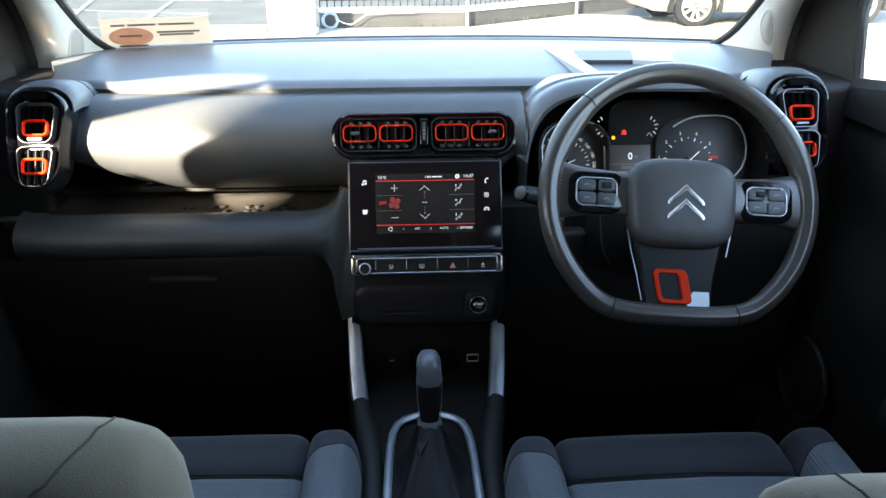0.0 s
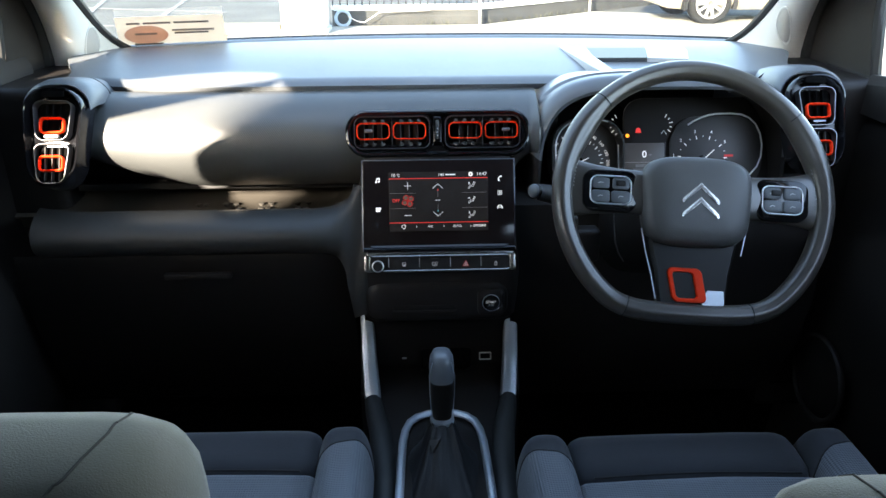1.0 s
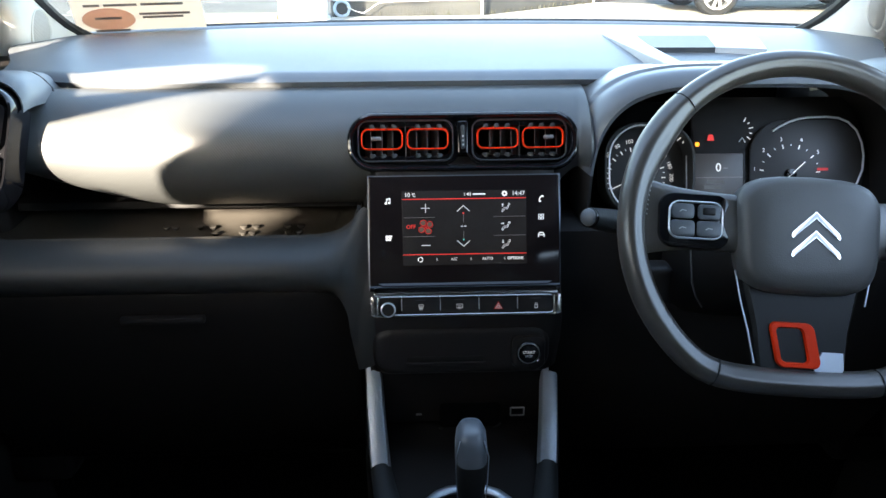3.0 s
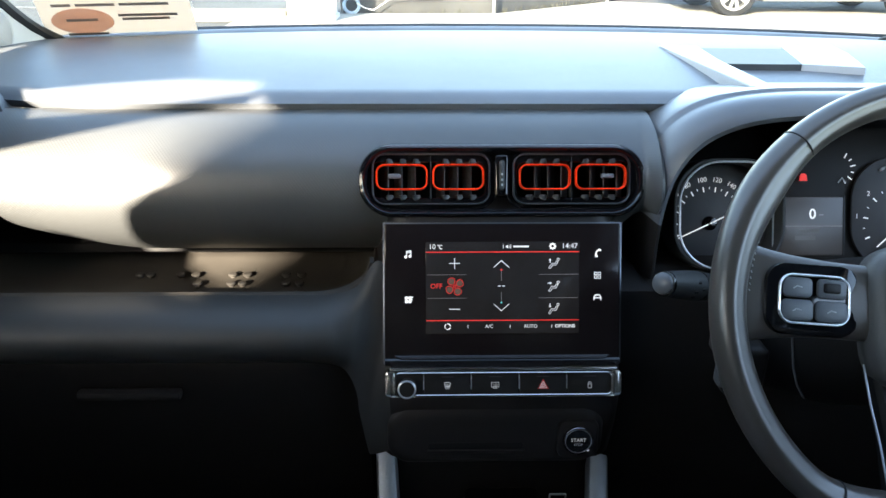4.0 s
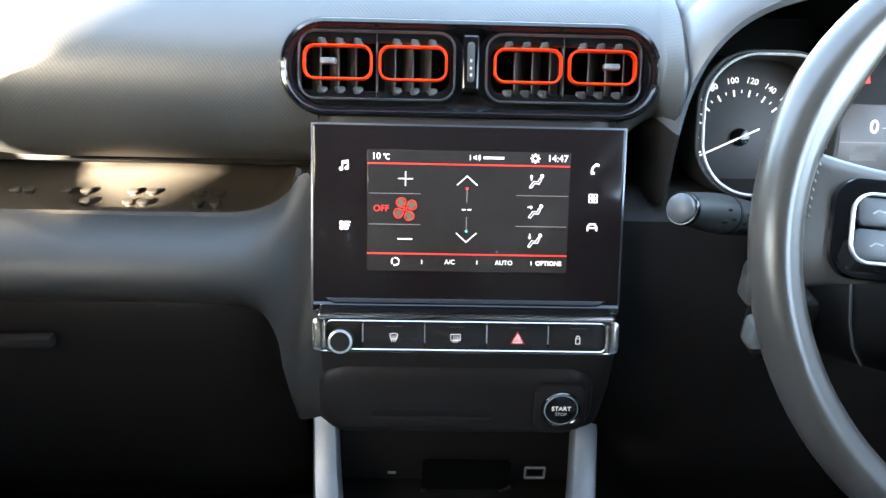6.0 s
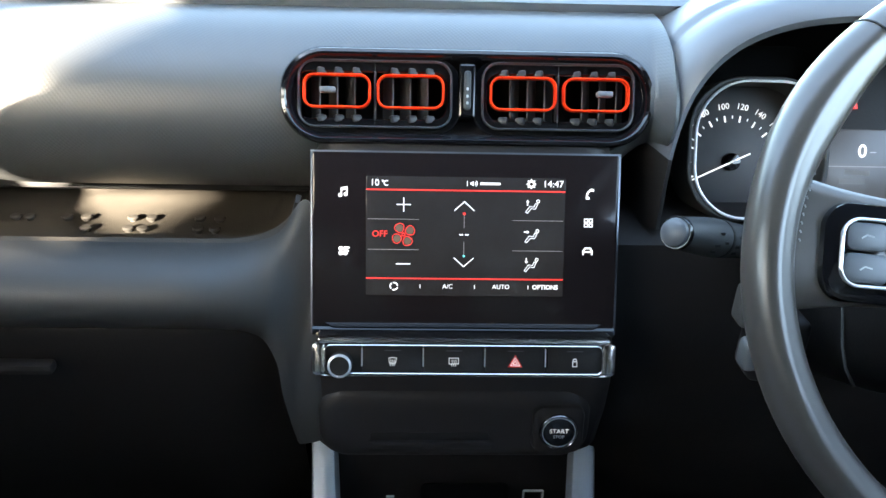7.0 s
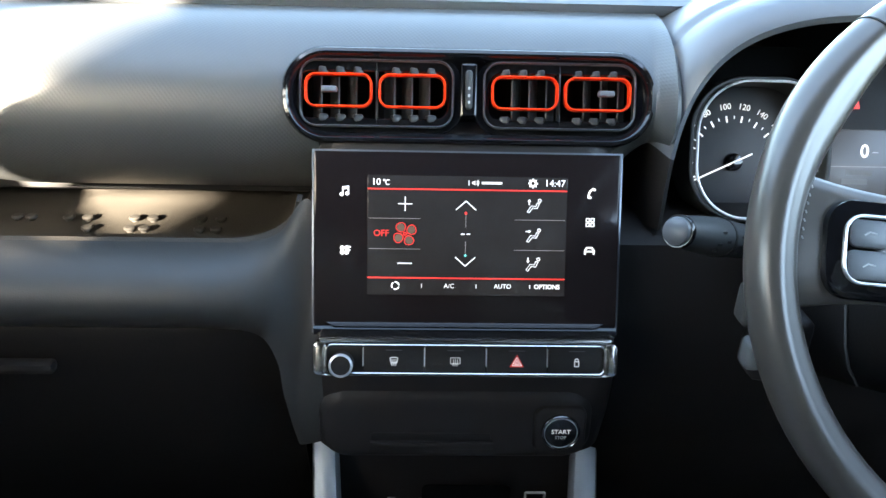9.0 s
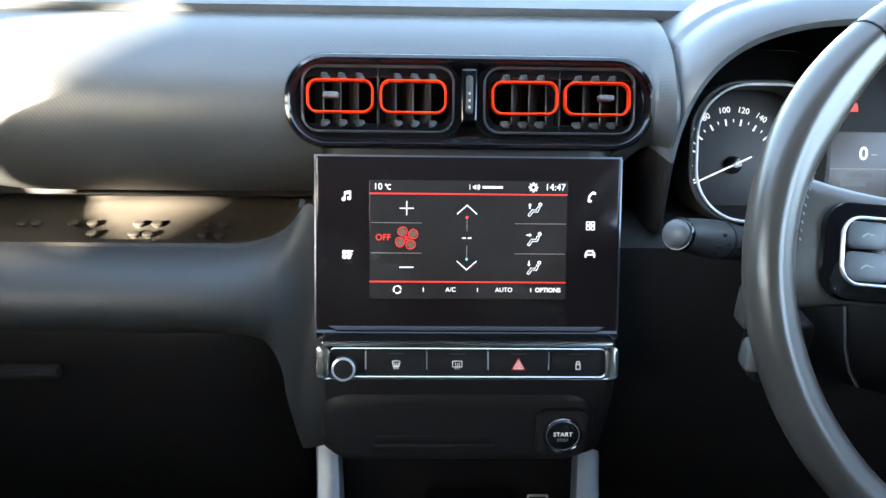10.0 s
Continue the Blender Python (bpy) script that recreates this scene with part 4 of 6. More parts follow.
hs = bm_()
loft(hs, [stadium(0.288, 0.073, 0.034, 0, -0.03, 0, -0.0095), stadium(0.288, 0.073, 0.034, 0, 0.004, 0, -0.0095), stadium(0.288, 0.073, 0.034, 0.0015, 0.0065, 0, -0.0095), stadium(0.288, 0.073, 0.034, 0.004, 0.0072, 0, -0.0095),
          stadium(0.288, 0.073, 0.034, 0.0075, 0.004, 0, -0.0095), stadium(0.288, 0.073, 0.034, 0.0085, 0.0, 0, -0.0095), stadium(0.288, 0.073, 0.034, 0.0085, -0.03, 0, -0.0095)], cap0=True, cap1=True)
part("housing", hs, GLOSS, vent)
for s in (-1, 1):
    cx, cy = s * 0.0705 - 0.001, -0.0078
    part("outlet_frame", hoop(bm_(), 0.1185, 0.0515, 0.013, 0.0016, 0.008, 0.0007, cx, cy, -0.004), mat("dark satin frame", (0.10, 0.10, 0.105), 0.3, 0.6, var=0.04), vent)
    part("duct", plate(bm_(), 0.116, 0.049, 0.011, 0.004, 0.0005, cx, cy, -0.028), HOLE, vent)
    part("surround", hoop(bm_(), 0.140, 0.060, 0.022, 0.0125, 0.006, 0.001, cx + s * 0.003, cy - 0.001, -0.006), GLOSS, vent)
    part("divider", plate(bm_(), 0.0014, 0.0480, 0.0005, 0.010, 0.0004, cx + s * 0.0003, cy, -0.010), LOWER, vent)
    for k in (-1, 1):
        rx = cx + s * 0.001 + k * 0.0282
        part("ring", hoop(bm_(), 0.0518, 0.0260, 0.0085, 0.0018, 0.007, 0.0008, rx, cy + 0.0018, -0.001, n=8), RED, vent, "orange-red ring")
        for j in range(3):
            vx = rx + (j - 1) * 0.0135 + 0.002
            vb = bm_()
            plate(vb, 0.0014, 0.036, 0.0005, 0.016, 0.0004, 0, 0, -0.02)
            part("vane", vb, VANE, vent, at=pose(vx, cy, 0, 0, -30 * s, 0))
            for dy in (-0.0185, 0.0175):
                part("vane_tip", plate(bm_(), 0.0074, 0.0056, 0.0016, 0.006, 0.0012), VANE, vent, at=pose(vx - 0.002, cy + dy, -0.005, 0, -20 * s, 0))
        if k == s:
            part("tab", plate(bm_(), 0.0125, 0.0046, 0.0016, 0.006, 0.0014, rx + s * 0.0075, cy + 0.003, -0.003), mat("grey tab", (0.16, 0.16, 0.165), 0.3), vent, "grey finger tab")
sw = part("thumbwheel", plate(bm_(), 0.0125, 0.041, 0.002, 0.010, 0.002, 0, 0.0, -0.004), GLOSS, vent, at=pose(-0.001, -0.0045, 0))
part("wheel", plate(bm_(), 0.0058, 0.030, 0.0028, 0.0045, 0.002, 0, 0, 0.004), LOWER, sw)
for y in (-0.0095, -0.0045, 0.001):
    part("mark", plate(bm_(), 0.0018, 0.0022, 0.0006, 0.0006, 0.0002, 0, y, 0.0083), INK, sw)

# ---------------------------------------------------------------- side air vents
def side_vent(s):
    t = thing("side_air_vent", "upright piano-black side air vent with two orange-red rings", "air vent", leaning(0.577 if s > 0 else -0.569, 1.206, 1.089 if s > 0 else 1.082, 28), "side air vents")

    def lp(w, h, z, cy=0.0, top=1.0):
        return [(x * (1.0 + 0.14 * (y / 0.07)), y + cy, z) for x, y in rr(w, h, w * 0.44, 10)]
    h = bm_()
    loft(h, [lp(0.084, 0.150, -0.03), lp(0.084, 0.150, 0.004), lp(0.080, 0.146, 0.009), lp(0.076, 0.142, 0.010), lp(0.068, 0.131, 0.003), lp(0.066, 0.129, -0.004)], cap0=True, cap1=True)
    part("housing", h, GLOSS, t)
    for k, (w, hh, cy, rcy) in enumerate(((0.053, 0.060, 0.024, 0.0165), (0.047, 0.060, -0.0405, -0.0405))):
        # left frame is toned darker to offset the sun that falls on it
        part("outlet_frame", loft(bm_(), [[(x * (1.0 + (0.12 if k == 0 else 0.18) * ((y) / 0.03)), y + cy, z) for x, y in rr(w - 2 * q, hh - 2 * q, 0.012, 6)] for q, z in ((0, -0.004), (0, 0.0085), (0.0003, 0.0091), (0.0010, 0.0091), (0.0013, 0.0085), (0.0013, -0.004))], wrap=True), mat("satin frame", (0.20, 0.20, 0.21) if s > 0 else (0.17, 0.17, 0.175), 0.3, 0.8, var=0.04), t, "satin bright frame")
        part("duct", plate(bm_(), w - 0.006, hh - 0.006, 0.008, 0.002, 0.0005, 0, cy, -0.004), HOLE, t)
        part("ring", hoop(bm_(), 0.037, 0.024, 0.007, 0.0028, 0.007, 0.0012, 0, rcy, 0.004, n=8), RED, t, "orange-red ring")
        # upper vanes are near-black to stand for the shade in that outlet
        for j in (-1, 0, 1):
            part("vane", plate(bm_(), 0.0014, hh - 0.008, 0.0005, 0.008, 0.0004, j * 0.0105, cy, -0.003), LOWER if k else HOLE, t)
    # brighter metal left, darker right: each side's light is put into the tab
    part("tab", plate(bm_(), 0.021, 0.005, 0.002, 0.006, 0.0015, 0, 0.0, 0.004), POLISHED if s > 0 else CHROME, t, "satin finger tab")
    part("crest", plate(bm_(), 0.034, 0.012, 0.005, 0.004, 0.0015, 0, 0.0655, 0.004), HOLE, t)


side_vent(-1)
side_vent(1)

# ---------------------------------------------------------------- instrument cluster
cl = thing("instrument_cluster", "dark instrument cluster with two bright-rimmed dials and a small display", "instrument cluster", leaning(0.358, 1.262, 1.026, 22))
part("backplate", plate(bm_(), 0.240, 0.175, 0.03, 0.004, 0.001, 0.066, 0.005, -0.012), BLACK, cl)
part("backplate", plate(bm_(), 0.150, 0.175, 0.03, 0.004, 0.001, -0.115, 0.005, -0.040), HOLE, cl)
RIM = mat("bright dial rim", (0.85, 0.85, 0.84), 0.3, 0.3, var=0.03)
DIALS = ((-0.1135, 0.0, 0.118, "speedometer", -0.0098, -0.0108, 0.0395, 0.0478, 201.7, 243.6, 24), (0.095, 0.0, 0.150, "rev_counter", -0.0225, -0.012, 0.0400, 0.0475, 203, 231, 14))
for ox, oy, wd, nm, cx0, cy0, r0, rn, a0, sweep, n in DIALS:
    deep = -0.025 if ox < 0 else 0.0
    dl = part(nm, plate(bm_(), wd, 0.118, 0.044, 0.003, 0.0008, 0, 0, -0.004, n=10), DIAL, cl, at=pose(ox, 0.002, deep))
    if ox < 0:
        part("rim", tube(bm_(), [(x, y, 0.037) for x, y in rr(0.111, 0.112, 0.043, 12, 0.0005, -0.0025) if x < 0.03 or y < -0.05], 0.0011, 8), RIM, dl, "thin bright rim")
        part("tunnel", hoop(bm_(), 0.1182, 0.1182, 0.045, 0.0034, 0.040, 0.0010, -0.002, -0.0018, -0.004, n=12), LOWER, dl)
    else:
        ctrl = [(0.0488, 0.0471), (0.058, 0.053), (0.07, 0.0585), (0.083, 0.0625), (0.095, 0.0642), (0.12, 0.0647), (0.136, 0.063), (0.149, 0.0575), (0.160, 0.047), (0.167, 0.031), (0.1697, 0.014), (0.168, -0.005), (0.161, -0.022), (0.1496, -0.034), (0.132, -0.046)]
        part("rim", tube(bm_(), [(x - ox, y - 0.002, 0.001) for x, y in ctrl], 0.0015, 8), RIM, dl, "thin bright rim")
    ticks = bm_()
    for i in range(n + 1):
        a = radians(a0 - sweep * i / n)
        l = 0.0045 if i % 2 == 0 else 0.002
        stroke(ticks, [(cx0 + r0 * math.cos(a), cy0 + r0 * math.sin(a)), (cx0 + (r0 - l) * math.cos(a), cy0 + (r0 - l) * math.sin(a))], 0.0014 if i % 2 == 0 else 0.0008)
    part("ticks", ticks, WHITE_LIT, dl, at=pose(0, 0, -0.0009))
    nums = ["0", "20", "40", "60", "80", "100", "120", "140", "160", "180", "200", "220"] if ox < 0 else ["1", "2", "3", "4", "5"]
    for i, q in enumerate(nums):
        a = radians(201.7 - 20.3 * i) if ox < 0 else radians(170 - 33 * i)
        text("numeral", q, 0.0072, WHITE_LIT, dl, cx0 + rn * math.cos(a), cy0 + rn * math.sin(a), -0.0008, turn=math.degrees(a) - 90 if ox < 0 else 0)
    nd = bm_()
    a, tail, arm = (radians(205), 0.0165, 0.0385) if ox < 0 else (radians(222), 0.024, 0.036)
    stroke(nd, [(cx0 - tail * math.cos(a), cy0 - tail * math.sin(a)), (cx0 + arm * math.cos(a), cy0 + arm * math.sin(a))], 0.0012, 0.004, 0.0006)
    part("needle", nd, WHITE_LIT, dl, at=pose(0, 0, -0.0008))
    part("hub", lathe(bm_(), [(0.008, -0.001), (0.0075, 0.003), (0.003, 0.0038)], 20, cx0, cy0), GLOSS, dl)
DIMMER = mat("dim lcd segment", (0.12, 0.12, 0.117), 0.5, emit=0.012, var=0)
fx = part("trip_display", plate(bm_(), 0.068, 0.062, 0.002, 0.003, 0.0006, 0, -0.012, -0.004), mat("grey lcd", (0.04, 0.037, 0.035), 0.35, emit=0.024, var=0.05), cl, at=pose(-0.023, 0, 0))
part("line", stroke(bm_(), [(-0.033, -0.012), (0.033, -0.012)], 0.0004, -0.001), DIMGREY_LIT, fx)
part("frame_line", stroke(bm_(), [(-0.0412, -0.040), (-0.0412, 0.0164)], 0.0018, -0.001), INK, fx)
part("frame_line", stroke(bm_(), [(0.0355, -0.043), (0.0355, 0.020)], 0.0007, -0.001), VANE, fx)
text("digit", "0", 0.0155, WHITE_LIT, fx, 0.001, 0.0005, -0.0008, bold=0.0002)
part("dash", stroke(bm_(), [(0.008, 0.0), (0.0125, 0.0)], 0.0007, -0.001), DIMGREY_LIT, fx)
for y, x0 in ((-0.0175, -0.012), (-0.0245, -0.016)):
    for k in range(5):
        part("bar", stroke(bm_(), [(x0 + 0.0042 * k, y), (x0 + 0.0042 * k + 0.0022, y)], 0.0046, -0.001), DIMMER, fx)
for s, gx in ((-1, -0.0592), (1, 0.0077)):
    tk = bm_()
    for i in range(6):
        a = radians(62 - 25 * i)
        q0, q1 = (0.0135, 0.0185) if i % 2 == 0 else (0.0145, 0.017)
        stroke(tk, [(q0 * math.cos(a), q0 * math.sin(a)), (q1 * math.cos(a), q1 * math.sin(a))], 0.0013)
    part("small_gauge", tk, WHITE_LIT, cl, at=pose(gx, 0.049, -0.006) @ Matrix.Diagonal((s, 1, 1, 1)))
part("warning_light", poly(bm_(), [(-0.0045, -0.0034), (0.0045, -0.0034), (0.0034, 0.003), (0.0015, 0.0046), (-0.0015, 0.0046), (-0.0034, 0.003)]), RED_LIT, cl, "lit red warning light", at=pose(-0.0305, 0.0397, -0.005))
part("warning_light", poly(bm_(), circ(0.0030, 12)), AMBER_LIT, cl, "lit amber warning light", at=pose(-0.0482, 0.0317, -0.005))
part("warning_light", stroke(bm_(), [(-0.006, 0), (0.006, 0)], 0.0035), mat("dim red", (0.35, 0.02, 0.02), 0.5, emit=0.06, var=0), cl, "dim red warning light", at=pose(0.1149, -0.0033, 0.0015))
part("warning_light", stroke(bm_(), [(-0.0018, 0), (0.0018, 0)], 0.003), WHITE_LIT, cl, at=pose(-0.0584, 0.0327, -0.005))
part("warning_light", (lambda b: (stroke(b, [(-0.004, -0.002), (0, 0.003), (0.004, -0.002)], 0.0012), b)[1])(bm_()), INK, cl, at=pose(0.0113, 0.0365, -0.005))

# ---------------------------------------------------------------- steering wheel
sw_at = leaning(0.3395, 1.045, 1.028, 29.3, -4.5)
wheel = thing("steering_wheel", "black leather flat-bottomed steering wheel with an orange-red insert", "steering wheel", sw_at)


def rim_pt(a, R=0.1775):
    x, y = R * math.cos(a), R * math.sin(a)
    if y < -0.130:
        y = -0.130 - 0.0275 * math.tanh((-0.130 - y) / 0.0275)
    return Vector((x, y, 0.0))


N = 96
pts = [rim_pt(2 * math.pi * i / N) for i in range(N)]
rb = bm_()
loops = []
for i, p in enumerate(pts):
    a = 2 * math.pi * i / N
    d = (pts[(i + 1) % N] - pts[i - 1]).normalized()
    o = Vector((d.y, -d.x, 0))
    deg = math.degrees(a) % 360
    thumb = math.exp(-((deg - 28) / 14) ** 2) + math.exp(-((deg - 152) / 14) ** 2)
    rw = 0.0138 + 0.0016 * thumb
    sec = []
    for k in range(36):
        q = k * math.pi / 18
        g = 1 - 0.07 * math.exp(-((math.degrees(q) - 108) / 13) ** 2)
        sec.append(p + o * (rw * g * math.cos(q) - 0.003 * thumb * (math.cos(q) < -0.5)) + Vector((0, 0, 0.0152 * g * math.sin(q))))
    loops.append(sec)
loft(rb, loops, wrap=True)
part("rim", rb, LEATHER, wheel)
for deg in (131.5 + 4.5, 37.0 + 4.5, 242.0, 298.0):
    i = int(deg / 360 * N) % N
    p, d = pts[i], (pts[(i + 1) % N] - pts[i - 1]).normalized()
    o = Vector((d.y, -d.x, 0))
    sm = bm_()
    tube(sm, [p + o * 0.0142 * math.cos(k * math.pi / 10) + Vector((0, 0, 0.0156 * math.sin(k * math.pi / 10))) for k in range(20)], 0.0007, 6, closed=True)
    part("rim_seam", sm, RUBBER, wheel)
for sgn in (-1, 1):
    st_b = bm_()
    for k in range(16):
        a = radians(90 - sgn * (62 + 1.7 * k))
        p = rim_pt(a, 0.1640)
        q = rim_pt(a + 0.010, 0.1632)
        tube(st_b, [p + Vector((0, 0, 0.0075)), q + Vector((0, 0, 0.0078))], 0.0005, 4)
    tagged(part("stitching", st_b, INK, wheel), kind="stuff")
# spokes
for s in (-1, 1):
    sp = bm_()
    secs = []
    for t in lin(0, 1, 9):
        x = 0.060 + 0.111 * t
        hh = 0.030 + 0.012 * t ** 3
        yc = 0.002 + 0.004 * t
        zz = 0.004 - 0.008 * t
        secs.append([(s * x, yc + hh * math.copysign(abs(math.cos(q)) ** 0.6, math.cos(q)), zz + 0.010 * math.copysign(abs(math.sin(q)) ** 0.8, math.sin(q))) for q in [2 * math.pi * k / 20 for k in range(20)]])
    loft(sp, secs, cap0=True, cap1=True)
    part("spoke", sp, LEATHER, wheel)
    pod = part("switch_pod", plate(bm_(), 0.074, 0.056, 0.016, 0.012, 0.003, 0, 0, 0.006, n=8), GLOSS, wheel, "glossy black switch pod", at=pose(s * 0.115, 0.002, -0.006))
    part("frame", hoop(bm_(), 0.056, 0.039, 0.011, 0.0018, 0.003, 0.0008, 0, 0, 0.0175, n=8), CHROME, pod, "bright frame")
    for bx, by, bw, bh in ((-0.0135, 0.0088, 0.023, 0.0155), (0.0135, 0.0088, 0.023, 0.0155), (-0.0135, -0.0088, 0.025, 0.0165), (0.0135, -0.0088, 0.025, 0.0165)):
        part("button", plate(bm_(), bw, bh, 0.004, 0.0025, 0.001, bx, by, 0.0178), mat("dark grey button", (0.085, 0.092, 0.098), 0.4, var=0.04) if (bx, by) == (-0.0135, 0.0088) and s < 0 else bpy.data.materials.get("dark grey button"), pod)
        mk = bm_()
        stroke(mk, [(bx - 0.0035, by - 0.0008), (bx - 0.0008, by + 0.001), (bx + 0.003, by + 0.0002)], 0.0009, 0.0203)
        part("mark", mk, INK, pod)
    part("roller", plate(bm_(), 0.013, 0.008, 0.002, 0.004, 0.0015, s * -0.009 if s > 0 else 0.013, 0.0095, 0.0185), BLACK, pod)
# airbag cover
hub = bm_()
def hub_loop(k, z):
    out = []
    for i in range(48):
        a = 2 * math.pi * i / 48
        c, q = math.cos(a), math.sin(a)
        x = 0.073 * math.copysign(abs(c) ** 0.42, c)
        y = 0.056 * math.copysign(abs(q) ** 0.46, q)
        y += 0.006 * (1 - (x / 0.073) ** 2) * (1 if q > 0 else -0.6)
        x *= 1 + 0.05 * (y / 0.056)
        f = 1 - k
        out.append((x * f, (y - 0.008) * f - 0.008 * k, z))
    return out
loft(hub, [hub_loop(0.10, -0.012), hub_loop(0.02, -0.006), hub_loop(0.0, 0.006), hub_loop(0.02, 0.016), hub_loop(0.07, 0.0225), hub_loop(0.16, 0.0255), hub_loop(0.4, 0.0275), hub_loop(0.75, 0.028)], cap0=True, cap1=True)
part("airbag_cover", hub, HUB, wheel)
part("small_print", plate(bm_(), 0.010, 0.0035, 0.0006, 0.0006, 0.0002, 0.056, 0.006, 0.0232), BLACK, wheel)
for y in (0.0035, -0.0155):
    em = bm_()
    loft(em, [[(-0.027, -0.0145, z), (-0.027 + w_ * 0.002, -0.010, z), (0.0, 0.0135 - (1 - w_) * 0.002, z), (0.027 - w_ * 0.002, -0.010, z), (0.027, -0.0145, z), (0.0255, -0.0165, z), (0.0, 0.0045 + (1 - w_) * 0.002, z), (-0.0255, -0.0165, z)] for w_, z in ((1.0, 0.0), (1.0, 0.001), (0.6, 0.0022))], cap0=True, cap1=True)
    emb = part("emblem", em, BARCHROME, wheel, "plain chrome chevron", at=pose(0, y, 0.0272) @ Matrix.Diagonal((0.92, 0.95, 1, 1)))
    # darker inset paints the dark reflection in the middle of the chrome
    part("dark_reflection", loft(bm_(), [[(-0.0235, -0.0132, z), (0.0, 0.0112, z), (0.0235, -0.0132, z), (0.0228, -0.0143, z), (0.0, 0.0066, z), (-0.0228, -0.0143, z)] for z in (0.001, 0.0026)], cap0=True, cap1=True), POLISHED, emb)
# lower spoke
ls = bm_()
loft(ls, [[(x * f, y, z) for x, y in ((-0.062, -0.050), (-0.050, -0.100), (-0.044, -0.150), (0.044, -0.150), (0.050, -0.100), (0.062, -0.050))] for f, z in ((1.0, -0.012), (1.0, 0.0), (0.93, 0.004))], cap0=True, cap1=True)
part("lower_spoke", ls, mat("black satin plastic", (0.007, 0.007, 0.007), 0.42, spec=0.3, var=0.04), wheel, "piano-black lower spoke")
ri = bm_()
def skew(left, right, k, z):
    """A leaning rounded outline: what is cut from its left, its right, and from top and bottom."""
    w_, c = 0.046 - left - right, (left - right) / 2
    return [(x + c - 0.20 * (y + 0.02) - 0.004, y - 0.118, z) for x, y in rr(w_, 0.046 - 2 * k, 0.008 - k * 0.5, 5)]
loft(ri, [skew(0, 0, 0, 0.003), skew(0, 0, 0, 0.006), skew(0.001, 0.001, 0.001, 0.0078), skew(0.0052, 0.0115, 0.0048, 0.0078), skew(0.006, 0.0125, 0.0058, 0.006), skew(0.006, 0.0125, 0.0058, 0.003)], wrap=True)
part("insert_ring", ri, RED, wheel, "orange-red insert ring")
si = bm_()
loft(si, [[(0.012, -0.141, z), (0.014, -0.133, z), (0.020, -0.1235, z), (0.041, -0.1235, z), (0.042, -0.140, z), (0.038, -0.147, z), (0.014, -0.147, z)] for z in (0.003, 0.0062)], cap0=True, cap1=True)
part("insert", si, SILVER, wheel, "silver insert")
for s, end in ((-1, 4), (1, 2)):
    tr = bm_()
    tube(tr, [(s * 0.070, -0.045, 0.004), (s * 0.064, -0.075, 0.004), (s * 0.056, -0.105, 0.004), (s * 0.049, -0.138, 0.004)][:end], 0.0010, 6)
    part("trim_line", tr, SILVER, wheel)
cb = bm_()
loft(cb, [[(w_ * math.copysign(abs(math.cos(q)) ** 0.7, math.cos(q)), yc + h_ * math.copysign(abs(math.sin(q)) ** 0.7, math.sin(q)), z) for q in [2 * math.pi * k / 24 for k in range(24)]] for w_, h_, yc, z in ((0.058, 0.050, -0.008, -0.008), (0.072, 0.058, -0.012, -0.03), (0.086, 0.066, -0.016, -0.07), (0.088, 0.070, -0.02, -0.12), (0.080, 0.070, -0.02, -0.24))], cap0=True, cap1=True)
col = thing("steering_column", "black steering column shroud behind the wheel", "steering column", leaning(0.3395, 1.045, 1.028, 28))
part("shroud", cb, BLACK, col)
# lighter tube that stands for the highlight along the shroud's edge
part("seam", tube(bm_(), [(-0.0872, 0.0, -0.078), (-0.0872, -0.030, -0.079), (-0.0862, -0.050, -0.081), (-0.082, -0.066, -0.084), (-0.074, -0.078, -0.088)], 0.0011, 6), HUB, col)

# stalks
def stalk(nm, label, tip, root, r):
    t = thing(nm, label, "stalk", pose(*tip))
    d = Vector(root) - Vector(tip)
    b = bm_()
    tube(b, [(0, 0, 0), d * 0.03, d * 0.25, d * 0.4, d * 0.6, d], [r * 0.92, r, r * 1.22, r * 1.3, r * 1.2, r * 1.1], 20)
    part("stem", b, LOWER, t)
    e = bm_()
    tube(e, [-d * 0.030, -d * 0.015, d * 0.012], [r * 0.55, r * 0.85, r * 0.95], 20)
    part("end_knob", e, mat("grey stalk end", (0.10, 0.105, 0.11), 0.35), t)
    e = bm_()
    tube(e, [d * 0.002, d * 0.012, d * 0.03], [r * 0.98, r * 1.06, r * 1.04], 20)
    part("end_ring", e, GLOSS, t)
    rg = bm_()
    tube(rg, [d * 0.41, d * 0.43], [r * 1.33, r * 1.33], 20)
    part("collar", rg, BLACK, t)
    for k, zz in ((0.26, 0.35), (0.29, -0.3), (0.26, 0.75), (0.34, 0.15), (0.47, 0.3), (0.50, -0.2), (0.48, 0.7)):
        m = bm_()
        n = (Vector((-0.34, -0.87, 0.41)) - d * (Vector((-0.34, -0.87, 0.41)).dot(d) / d.dot(d))).normalized()
        p = d * k + n * (r * 1.23 * math.cos(zz)) + d.cross(n).normalized() * (r * 1.23 * math.sin(zz))
        box(m, p.x - 0.0018, p.x + 0.0018, p.y - 0.0012, p.y + 0.0012, p.z - 0.0010, p.z + 0.0010)
        part("mark", m, VANE, t)


